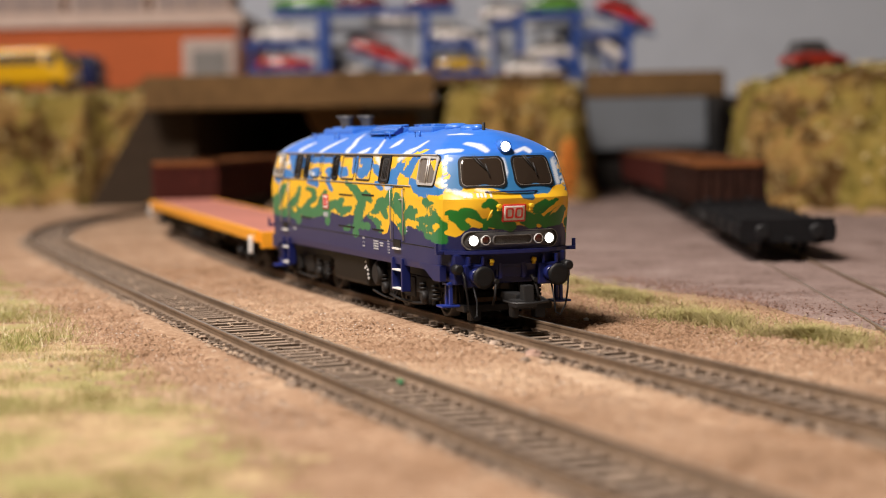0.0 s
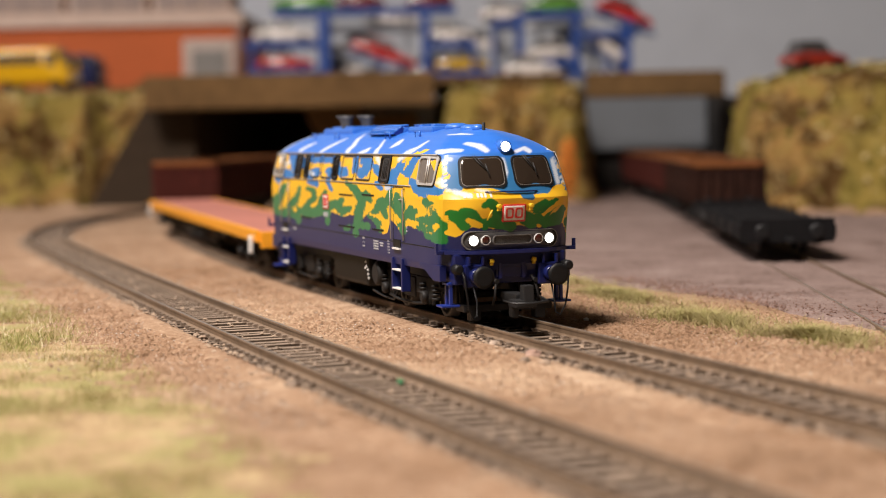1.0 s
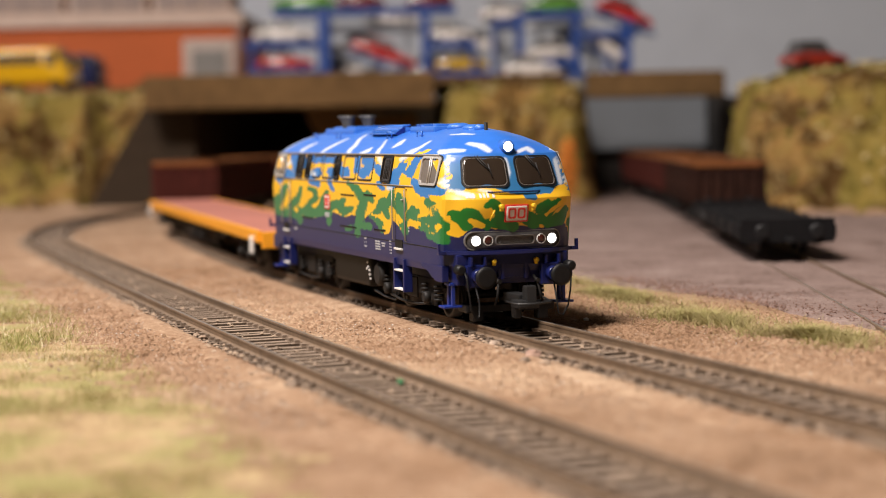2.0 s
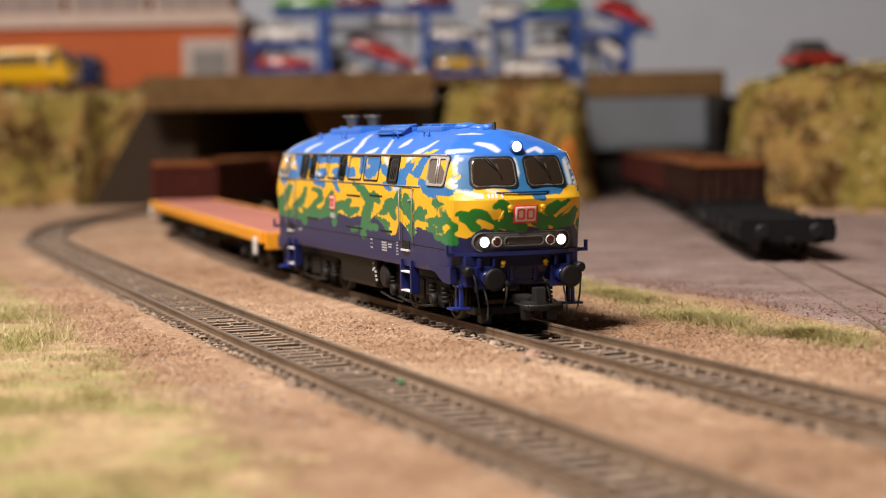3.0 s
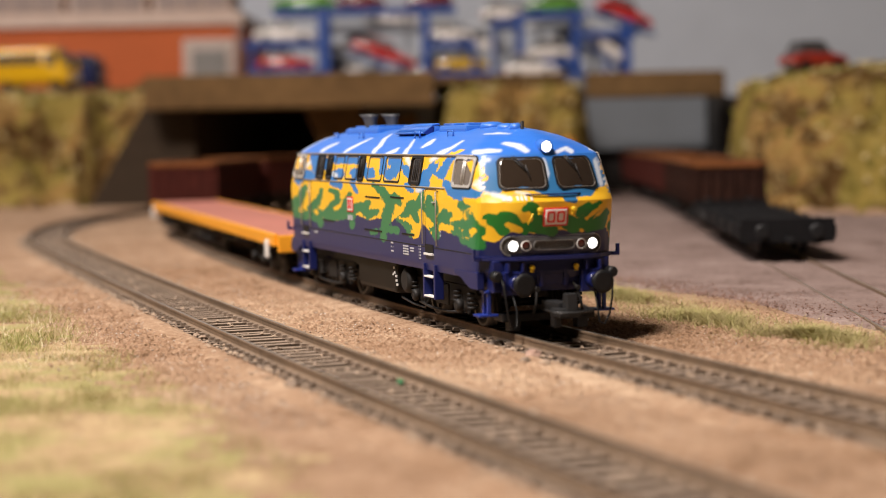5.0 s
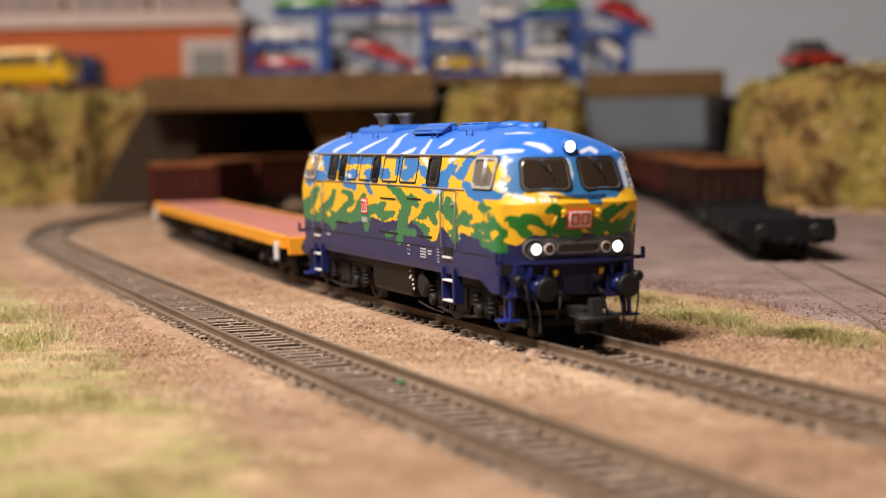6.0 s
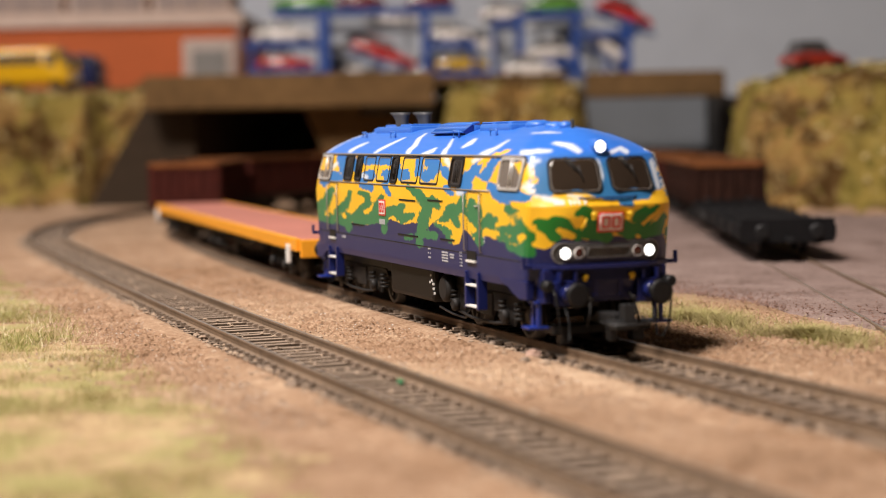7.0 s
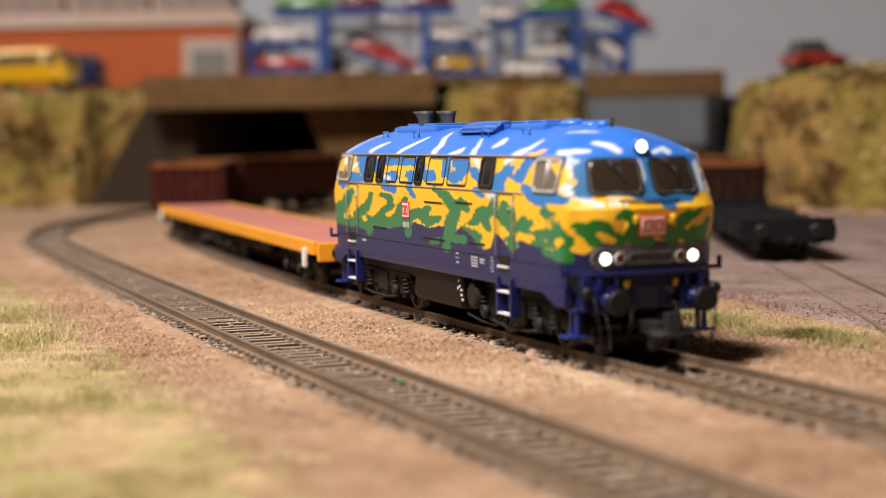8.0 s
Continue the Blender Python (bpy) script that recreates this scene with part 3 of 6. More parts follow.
WHITE_FRONT = [[(-11.7, 41.3, 0.4), (-9.2, 43.3, 0.8), (-6.9, 45.3, 0.5), (-5.3, 48.4, 0.2)], [(-0.8, 43.8, 0.7), (1.9, 44.2, 0.7), (4.3, 44.1, 0.4)], [(-1.5, 51.8, 0.2), (1.5, 52.2, 0.5), (3.4, 51.8, 0.2)], [(4.4, 47.0, 0.5), (7.2, 45.9, 0.7), (10.0, 43.8, 0.5)], [(-15.5, 33.5, 0.5), (-14.5, 33.6, 0.4)], [(-55.4, 37.4, 0.5), (-52.3, 39.9, 0.5)], [(-43.2, 36.7, 0.6), (-41.8, 36.2, 0.6)], [(-0.1, 36.5, 0.5), (0.3, 35.1, 0.8), (1.2, 33.9, 0.6)], [(0.2, 41.3, 0.4), (0.4, 38.6, 0.4)], [(3.3, 33.5, 0.5), (6.3, 32.4, 0.5)]]
WHITE_NOSE = [[(14.0, 41.1, 0.6), (14.8, 38.1, 0.6), (14.4, 35.7, 0.4)], [(28.0, 40.7, 0.6), (29.2, 35.2, 0.6)], [(17.4, 43.5, 0.6), (19.2, 44.6, 0.6), (21.1, 43.4, 0.6)], [(8.1, 33.9, 0.3), (10.5, 33.3, 0.3)]]
WHITE_PILLAR = [[(-1.0, 35.8, 0.3), (0.6, 35.2, 0.5), (1.0, 33.8, 0.4)], [(0.2, 41.4, 0.3), (2.5, 41.6, 0.35)], [(0.8, 34.2, 0.3), (4.0, 33.4, 0.25)]]
GOLD_PILLAR = [[(0.9, 40.2, 0.8), (1.2, 37.4, 1.0)]]
NAVY_SIDE = [(-60.8, 24.5), (-57.6, 24.0), (-56.1, 22.8), (-52.5, 22.9), (-49.6, 22.2), (-46.8, 23.1), (-45.4, 24.3), (-44.4, 23.0), (-41.4, 22.9), (-39.7, 23.6), (-36.3, 24.0), (-34.0, 25.5), (-32.3, 24.7), (-30.0, 24.5), (-26.3, 25.2), (-23.6, 24.1), (-22.0, 25.7), (-20.6, 25.2), (-19.2, 23.9), (-17.8, 22.6), (-16.4, 20.9), (-14.8, 21.3), (-14.2, 25.3), (-12.7, 24.2), (-11.5, 22.8), (-10.2, 22.0), (-9.1, 24.1), (-7.3, 23.7), (-5.1, 23.8), (-3.4, 23.0), (-1.2, 21.9), (0.5, 21.4), (1.4, 22.3)]
NAVY_NOSE = [(1.6, 22.9), (4.3, 22.6), (5.5, 24.0), (7.0, 24.7), (8.3, 24.3), (9.8, 24.7), (11.9, 23.9), (13.9, 25.1), (16.7, 24.9), (19.6, 24.5), (22.5, 24.1), (25.5, 24.6), (28.0, 24.9), (30.6, 24.5)]


def painted(strokes, u, v):
    """How far places lie outside the nearest of some strokes, in millimetres."""
    best = np.full(len(u), 9.0)
    for stroke in strokes:
        for (ua, va, ra), (ub, vb, rb) in zip(stroke, stroke[1:]):
            du, dv = ub - ua, vb - va
            t = np.clip(((u - ua) * du + (v - va) * dv) / max(1e-9, du * du + dv * dv), 0, 1)
            best = np.minimum(best, np.hypot(u - ua - t * du, v - va - t * dv) - ra - t * (rb - ra))
    return best


def paint_body(me):
    """Lay the landscape paint out over the body, round its corners and up over its roof."""
    zs = [r[0] for r in LEVELS]
    up = np.concatenate([[0], np.cumsum([math.hypot(b[0] - a[0], b[1] - a[1]) for a, b in zip(LEVELS, LEVELS[1:])])]) + zs[0]
    co = np.array([vert.co for vert in me.vertices])
    x, y, z = co[:, 0], co[:, 1], co[:, 2]
    w, n, c = (np.interp(z, zs, [r[i] for r in LEVELS]) for i in (1, 2, 3))
    corner = n - c
    along = np.where(np.abs(x) <= corner, (x - corner) * 0.36, np.where(x > 0, y + w, w - y) * 0.92) * 1000
    v = np.interp(z, zs, up) * 1000
    side = along < 0
    foot = np.where(side, np.interp(along, *zip(*NAVY_SIDE)), np.interp(along, *zip(*NAVY_NOSE)))
    roof = 42.6 - v
    brow = np.where(side, 9.0, 34.6 - v)
    layers = {"navy": v - foot,
              "green": painted(GREEN_REAR + GREEN_TAIL + GREEN_MID + GREEN_DOOR + GREEN_NOSE, along, v) - 0.45,
              "blue": np.minimum(np.minimum(roof, brow), painted(BLUE_REAR + BLUE_MID + BLUE_CAB + BLUE_NOSE, along, v) - 0.42),
              "gold": painted(GOLD_SIDE + GOLD_NOSE + GOLD_PILLAR, along, v) - 0.1,
              "white": painted(WHITE_ROOF + WHITE_FRONT + WHITE_NOSE + WHITE_PILLAR, along, v) - 0.1}
    for name, far in layers.items():
        me.attributes.new(name, "FLOAT", "POINT").data.foreach_set("value", far.astype(np.float32))


def loco_body():
    bm = bmesh.new()
    rings = []
    heights = []
    for a, b in zip(LEVELS, LEVELS[1:]):
        n = max(1, math.ceil(math.hypot(b[0] - a[0], b[1] - a[1]) / 0.0006))
        heights += [a[0] + (b[0] - a[0]) * i / n for i in range(n)]
    for z in heights + [LEVELS[-1][0]]:
        rings.append([bm.verts.new((x, y, z)) for x, y in plan_outline(z, 56)])
    for p, q in zip(rings, rings[1:]):
        n = len(p)
        for i in range(n):
            fc = bm.faces.new((p[i], p[(i + 1) % n], q[(i + 1) % n], q[i]))
            fc.smooth = True
    bm.faces.new(rings[0])
    bm.faces.new(rings[-1])
    bm.normal_update()
    for e in bm.edges:
        if len(e.link_faces) == 2 and e.calc_face_angle(0.0) > radians(19):
            e.smooth = False
    return bm


def on_nose(outline, cy, cz, lift, rim=0.0, sy=1):
    """A plate on the nose with a given (y, z) outline, lying on its curve."""
    bm = bmesh.new()
    rings = [[bm.verts.new((nose_x(cy + y * f, cz + z * f) + lift, cy + y * f, cz + z * f)) for y, z in outline] for f in (1.0, 0.86, 0.7, 0.5, 0.25)]
    mid = bm.verts.new((nose_x(cy, cz) + lift, cy, cz))
    foot = [bm.verts.new((nose_x(cy + y, cz + z) - 0.0004, cy + y * 1.01, cz + z * 1.01)) for y, z in outline]
    n = len(outline)
    for i in range(n):
        j = (i + 1) % n
        for p, q in zip(rings, rings[1:]):
            bm.faces.new((p[i], p[j], q[j], q[i])).smooth = True
        bm.faces.new((rings[-1][i], rings[-1][j], mid)).smooth = True
        bm.faces.new((rings[0][j], rings[0][i], foot[i], foot[j]))
    return bm


def on_nose_ring(outline, cy, cz, width, lift):
    bm = bmesh.new()
    n = len(outline)
    sy, sz = max(y for y, _ in outline), max(z for _, z in outline)

    def ring(grow, up):
        return [bm.verts.new((nose_x(cy + y * (1 + grow / sy), cz + z * (1 + grow / sz)) + up, cy + y * (1 + grow / sy), cz + z * (1 + grow / sz))) for y, z in outline]
    a, b, c, d = ring(width, -0.0003), ring(width * 0.85, lift), ring(0.0, lift), ring(-0.0001, -0.0002)
    for p, q in ((a, b), (b, c), (c, d)):
        for i in range(n):
            bm.faces.new((p[i], p[(i + 1) % n], q[(i + 1) % n], q[i]))
    return bm


def side_y(z, x=0.0):
    """The half width at a height; towards the ends it follows the cheek."""
    w, n, c = level(z)
    k = n - c
    return float(np.interp(abs(x), (k - 0.0034, k - 0.0017, k - 0.0007, k), (w, w - 0.0003, w - 0.0009, w - 0.0018)))


def on_side(outline, cx, cz, sign, lift, depth=0.0006, hole=None):
    """A plate on the body's side with an (x, z) outline; hole: a rim this wide instead of a full plate."""
    bm = bmesh.new()
    n = len(outline)

    def ring(f, up):
        return [bm.verts.new((cx + x * f[0], sign * (side_y(cz + z * f[1], cx + x * f[0]) + up), cz + z * f[1])) for x, z in outline]
    a, b = ring((1, 1), -depth), ring((1, 1), lift)
    pairs = [(a, b)]
    if hole:
        sx, sz = max(x for x, _ in outline), max(z for _, z in outline)
        f = (1 - hole / sx, 1 - hole / sz)
        c, d = ring(f, lift), ring(f, -depth)
        pairs += [(b, c), (c, d)]
    else:
        bm.faces.new(b)
    for p, q in pairs:
        for i in range(n):
            bm.faces.new((p[i], p[(i + 1) % n], q[(i + 1) % n], q[i]))
    return bm


SPIN = []  # wheelsets that turn: (object, place in its parent, radius)


def wheelset(parent, x, radius, spokes=False):
    bm = bmesh.new()
    for s in (-1, 1):
        m = Matrix.Translation((0, s * 0.0083, 0)) @ pose(0, 0, 0, 0, 0, 90 * s)
        turned(bm, [(-0.0014, radius * 0.55), (-0.0014, radius * 1.09), (-0.0006, radius * 1.09), (-0.0004, radius), (0.0013, radius * 0.985), (0.0013, radius * 0.80), (0.0009, radius * 0.76), (0.0009, radius * 0.3), (0.0016, radius * 0.22)], m, 24)
        for i in range(4):
            a = math.pi / 2 * i
            c = Vector((math.cos(a), 0, math.sin(a))) * radius * 0.55
            box(bm, c.x - 0.0005, c.x + 0.0005, s * 0.0090, s * 0.0098, c.z - 0.0005, c.z + 0.0005)
    turned(bm, [(-0.008, 0.001), (0.008, 0.001)], pose(0, 0, 0, 0, 0, 90), 10)
    ob = part("wheelset", bm, M_STEEL, parent, "dark steel wheels on a common axle")
    ob.matrix_basis = Matrix.Translation((x, 0, radius))
    SPIN.append((ob, (x, 0, radius), radius))
    return ob


def bogie(parent, x, half, radius, heavy=True):
    """A bogie: side frames with axle boxes and springs; its two wheelsets turn in it."""
    bm = bmesh.new()
    for s in (-1, 1):
        y = s * 0.0128
        prism(bm, [(-half - 0.008, 0.0085), (-half - 0.006, 0.0105), (half + 0.006, 0.0105), (half + 0.008, 0.0085), (half + 0.004, 0.0070), (half * 0.5, 0.0060), (-half * 0.5, 0.0060), (-half - 0.004, 0.0070)], y - 0.0010, y + 0.0010, 0.0003)
        for e in (-1, 1):
            box(bm, e * half - 0.0022, e * half + 0.0022, y - 0.0010, y + s * 0.0018 + 0.0010, 0.0035, 0.0082, 0.0004)
            turned(bm, [(0, 0.0016), (0.0012, 0.0016), (0.0016, 0.0011)], Matrix.Translation((e * half, y + s * 0.0022, radius)) @ pose(0, 0, 0, 0, 0, 90 * s), 12)
            for o in (-0.0048, 0.0048):
                for kk in range(4):
                    turned(bm, [(0, 0.0013), (0.0007, 0.0013)], Matrix.Translation((e * half + o, y + s * 0.0012, 0.0050 + kk * 0.0011)) @ pose(0, 0, 0, 0, -90, 0), 10)
            # brake shoe hangers and sand pipes
            box(bm, e * (half + 0.0070) - 0.0006, e * (half + 0.0070) + 0.0006, s * 0.0075, s * 0.0095, 0.0028, 0.0095, 0.0002)
            tube(bm, [(e * (half + 0.0085), s * 0.0090, 0.010), (e * (half + 0.0085), s * 0.0088, 0.005), (e * (half + 0.0068), s * 0.0084, 0.0014)], 0.00035, 6)
        if heavy:
            box(bm, -0.0045, 0.0045, y - 0.0008, y + s * 0.0022 + 0.0008, 0.0045, 0.0100, 0.0004)
            tube(bm, [(-half, y + s * 0.0018, 0.0040), (-half * 0.4, y + s * 0.0020, 0.0032), (half * 0.4, y + s * 0.0020, 0.0032), (half, y + s * 0.0018, 0.0040)], 0.0004, 6)
    box(bm, -0.004, 0.004, -0.0125, 0.0125, 0.0075, 0.0105)
    ob = part("bogie", bm, M_BLACK2, parent, "black bogie frame with springs and axle boxes", place=Matrix.Translation((x, 0, 0)))
    for e in (-1, 1):
        wheelset(ob, e * half, radius)
    return ob


def buffer(parent, x, y, z, ahead, material=None):
    bm = bmesh.new()
    turned(bm, [(0, 0.0022), (0.0005, 0.0022), (0.0005, 0.0014), (0.0035, 0.0014), (0.0035, 0.0009), (0.0062, 0.0009), (0.0064, 0.0024), (0.0067, 0.0028), (0.0071, 0.0027), (0.0073, 0.0020)], None, 24)
    return part("buffer", bm, material or M_BLACK, parent, "round black buffer", place=pose(x, y, z, 0, 0, 0 if ahead > 0 else 180))


def screen_outline(side):
    """A windscreen: wider at its foot, rounded at its corners."""
    out = []
    for y, z in rounded(0.0106, 0.0070, 0.0014, 5):
        out.append((y * (1.0 - 0.035 * z / 0.0034) - side * 0.00025 * z / 0.0034, z))
    return out


def wiper(parent, side):
    bm = bmesh.new()
    y0 = side * 0.0065 - 0.0022

    def on(y, z, up=0.0007):
        return (nose_x(y, z) + up, y, z)
    tube(bm, [on(y0, 0.0422), on(y0 + 0.0016, 0.0400), on(y0 + 0.0030, 0.0385)], 0.00014, 5)
    tube(bm, [on(y0 + 0.0006, 0.0423), on(y0 + 0.0022, 0.0401), on(y0 + 0.0030, 0.0385)], 0.00012, 5)
    tube(bm, [on(y0 + 0.0028, 0.0402), on(y0 + 0.0033, 0.0370)], 0.00016, 5)
    return part("wiper", bm, M_GREY, parent, "thin grey double-arm wiper")


def bars(parent, cx, cz, sign, rows, size, name="lettering"):
    """Print on the side too small to read: rows of short white bars."""
    bm = bmesh.new()
    for z, spans in rows:
        for x0, x1 in spans:
            y = sign * (side_y(cz + z) + 0.00012)
            box(bm, cx + x0, cx + x1, min(y, y - sign * 0.0002), max(y, y - sign * 0.0002), cz + z - size / 2, cz + z + size / 2)
    return part(name, bm, M_PRINT, parent, "small white printed marks")


def ladder(parent, cx, sign):
    """Cab steps below a door: two navy cheeks and three bright treads."""
    bm = bmesh.new()
    for e in (-0.0040, 0.0040):
        box(bm, cx + e - 0.0006, cx + e + 0.0006, sign * 0.0170 - 0.0012, sign * 0.0170 + 0.0012, 0.0062, 0.0150, 0.0002)
    ob = part("ladder", bm, M_NAVY, parent, "navy step ladder below the cab door")
    for z in (0.0068, 0.0118):
        part("tread", boxed(cx - 0.0036, cx + 0.0036, sign * 0.0174 - 0.0009, sign * 0.0174 + 0.0009, z - 0.00022, z + 0.00022, 0.0001), M_WHITE, ob, "white-edged tread")
    part("foothold", boxed(cx - 0.0030, cx + 0.0030, sign * 0.01765 - 0.0003, sign * 0.01765 + 0.0004, 0.0178, 0.0200), M_BLACK, ob, "dark foothold in the side")
    part("tread", boxed(cx - 0.0030, cx + 0.0030, sign * 0.0178 - 0.0006, sign * 0.0178 + 0.0006, 0.0173, 0.0178), M_WHITE, ob, "white-edged tread")


def side_door(parent, cx, sign):
    out = rounded(0.0086, 0.0148, 0.0006, 3)
    door = part("side_door", on_side(out, cx, 0.0266, sign, 0.00010, 0.0002, 0.00013), M_SEAM, parent, "cab door in the painted side, outlined by its gap")
    for e in (-0.0052, 0.0052):
        bm = bmesh.new()
        y = sign * 0.0184
        tube(bm, [(cx + e, sign * 0.0176, 0.0336), (cx + e, y, 0.0334), (cx + e, y, 0.0270), (cx + e, y, 0.0200), (cx + e, sign * 0.0176, 0.0198)], 0.00017, 6)
        part("handrail", bm, M_TRIM, door, "thin greyish handrail")
    part("latch", boxed(cx + 0.0014, cx + 0.0030, sign * 0.0180 - 0.0002, sign * 0.0180 + 0.0003, 0.0306, 0.0309), M_SILVER, door)


def side_window(parent, x0, x1, sign, kind):
    cx, w = (x0 + x1) / 2, x1 - x0
    z0, h = (0.0386, 0.0066)
    out = rounded(w, h, 0.0009, 4)
    if kind == "painted":
        ob = part("side_panel", on_side(rounded(w + 0.0004, h + 0.0004, 0.001, 4), cx, z0, sign, 0.00016, 0.0003, 0.0003), M_BLACK, parent, "dark seal round a painted-over window")
        part("lip", on_side(rounded(w - 0.0004, h - 0.0004, 0.0008, 4), cx, z0, sign, 0.00010, 0.0003, 0.00015), M_TRIM, ob)
    else:
        ob = part("side_window", on_side(out, cx, z0, sign, 0.00012, 0.0003), M_CABPANE if kind == "cab" else M_PANE, parent, "dark window pane")
        rim = M_SILVER if kind == "cab" else M_BLACK
        part("window_frame", on_side(rounded(w + 0.0010, h + 0.0008, 0.0013, 4), cx, z0, sign, 0.0004, 0.0003, 0.0006), rim, ob, "bright metal window frame" if kind == "cab" else "black rubber window frame")
        if kind == "cab":
            bm = bmesh.new()
            for e in (-0.0001, 0.0012):
                y0, y1 = sign * (side_y(z0 - h / 2) + 0.0003), sign * (side_y(z0 + h / 2) + 0.0003)
                tube(bm, [(cx + e, y0, z0 - h / 2), (cx + e, y1, z0 + h / 2)], 0.0002, 5)
            part("sliding_bar", bm, M_SILVER, ob, "bright sliding window bar")
            part("rubber_seal", on_side(rounded(w + 0.0016, h + 0.0014, 0.0016, 4), cx, z0, sign, 0.0002, 0.0003, 0.0003), M_BLACK, ob, "black rubber surround")
        else:
            bm = bmesh.new()
            for e in (-0.18, 0.0, 0.18):
                tube(bm, [(cx + w * e, sign * (side_y(z0 - h * 0.4) + 0.0003), z0 - h * 0.4), (cx + w * e, sign * (side_y(z0 + h * 0.4) + 0.0003), z0 + h * 0.4)], 0.00012, 4)
            part("louvre", bm, M_BLACK2, ob)


def nose(parent, lit):
    """All that sits on one end of the locomotive."""
    for side in (-1, 1):
        cy, cz = side * 0.00675, 0.0382
        screen = part("windscreen", on_nose(screen_outline(side), cy, cz, 0.00022), M_PANE, parent, "dark glossy windscreen")
        part("rubber_seal", on_nose_ring(screen_outline(side), cy, cz, 0.00045, 0.00040), M_BLACK, screen, "black rubber windscreen surround")
        part("trim", on_nose_ring([(y * 0.97, z * 0.96) for y, z in screen_outline(side)], cy, cz, 0.00009, 0.00030), M_TRIM, screen, "thin brass-coloured inner trim")
        wiper(parent, side)
    bm = bmesh.new()
    pts = [(nose_x(y, 0.0332) + (0.0005 if abs(y) < 0.0069 else 0.0), y, 0.0332) for y in np.linspace(-0.0070, 0.0070, 13)]
    tube(bm, pts, 0.0002, 6)
    part("handrail", bm, M_NAVY, parent, "dark blue rail below the windscreens")
    # lamp above the windscreens
    bm = bmesh.new()
    turned(bm, [(-0.0030, 0.0017), (0.0004, 0.0017), (0.0007, 0.00155), (0.0007, 0.0013), (0.0002, 0.0013)], Matrix.Translation((0.0843, 0, 0.0444)), 24)
    lamp = part("top_lamp", bm, M_ROOFBLUE, parent, "round lamp housing on the roof edge")
    bm = bmesh.new()
    turned(bm, [(0.0002, 0.0013), (0.0006, 0.00125), (0.0009, 0.0009), (0.0010, 0.0003)], Matrix.Translation((0.0843, 0, 0.0444)), 20)
    part("lens", bm, M_LAMP if lit else M_WHITE, lamp, "glowing white lens" if lit else "")
    # lamp band
    outl = rounded(0.0254, 0.0043, 0.0021, 7)
    band = part("lamp_band", on_nose(outl, 0, 0.0212, 0.0005), M_BAND, parent, "dark grey lamp band with a metal rim")
    part("rim", on_nose_ring(outl, 0, 0.0212, 0.00022, 0.0008), M_GREY2, band)
    gr = rounded(0.0102, 0.0020, 0.0009, 5)
    part("grille_rim", on_nose_ring(gr, 0, 0.0212, 0.0002, 0.0009), M_GREY2, band)
    bm = bmesh.new()
    for i in range(9):
        z = 0.0204 + i * 0.0002
        tube(bm, [(nose_x(y, z) + 0.00058, y, z) for y in np.linspace(-0.0048, 0.0048, 7)], 0.00006, 4)
    part("grille", bm, M_GREY2, band)
    for side in (-1, 1):
        for y, r, lens, lbl in ((0.0102, 0.00128, M_LAMP if lit else M_WHITE, "bright white headlamp"), (0.0071, 0.0011, M_TAIL, "dark red tail lamp")):
            x = nose_x(side * y, 0.0212)
            bm = bmesh.new()
            turned(bm, [(-0.0005, r * 1.16), (0.0007, r * 1.16), (0.0009, r * 1.10), (0.0009, r), (0.0005, r)], Matrix.Translation((x, side * y, 0.0212)), 24)
            lp = part("headlamp" if y > 0.009 else "tail_lamp", bm, M_BAND if y > 0.009 else M_WHITE, parent, lbl)
            bm = bmesh.new()
            turned(bm, [(0.0005, r), (0.0008, r * 0.95), (0.0010, r * 0.6), (0.0011, r * 0.2)], Matrix.Translation((x, side * y, 0.0212)), 20)
            part("lens", bm, lens, lp)
        # yellow sockets beside the sign and under the running board
        for y, z, x in ((0.0043, 0.0296, nose_x(0.0043, 0.0296)), (0.0057, 0.0160, 0.0872)):
            bm = bmesh.new()
            turned(bm, [(-0.0004, 0.0004), (0.0008, 0.0004), (0.0008, 0.00065), (0.0016, 0.00065), (0.0018, 0.0004)], Matrix.Translation((x, side * y, z)), 10)
            box(bm, x + 0.0006, x + 0.0014, side * y - 0.0004, side * y + 0.0004, z - 0.0011, z)
            part("socket", bm, M_YELLOW, parent, "small yellow socket")
    # emblem, drawn as plain shapes
    sign_plate = part("emblem", on_nose(rounded(0.0063, 0.0044, 0.0003, 2), 0.0002, 0.0278, 0.00025), M_RED, parent, "red and white emblem plate")
    part("field", on_nose(rounded(0.0055, 0.0036, 0.0002, 2), 0.0002, 0.0278, 0.00035), M_WHITE, sign_plate)
    for dy in (-0.00125, 0.00125):
        part("sign_shape", on_nose_ring(rounded(0.0012, 0.0018, 0.0003, 3), 0.0002 + dy, 0.0278, 0.0005, 0.00048), M_RED, sign_plate)
    bm = bmesh.new()
    tube(bm, [(nose_x(-0.006, 0.0287) + 0.0006, -0.0058, 0.0288), (nose_x(-0.007, 0.0262) + 0.0007, -0.0070, 0.0262)], 0.00022, 6)
    part("grip", bm, M_YELLOW, parent, "short yellow grip")
    # number on the nose, as bars
    for y in (-0.0122, -0.0114, -0.0106, -0.0090, -0.0081, -0.0072, -0.0058):
        part("lettering", on_nose(rounded(0.00055, 0.0011, 0.0001, 1), y, 0.0324, 0.00014), M_WHITE, parent, "white mark on the nose")
    # running board with upturned ends
    bm = bmesh.new()
    front = [(nose_x(y, 0.0185) + 0.0022 - 0.0012 * (abs(y) / 0.017) ** 2, y) for y in np.linspace(-0.0172, 0.0172, 15)]
    rear = [(0.0780, 0.0172), (0.0780, -0.0172)]
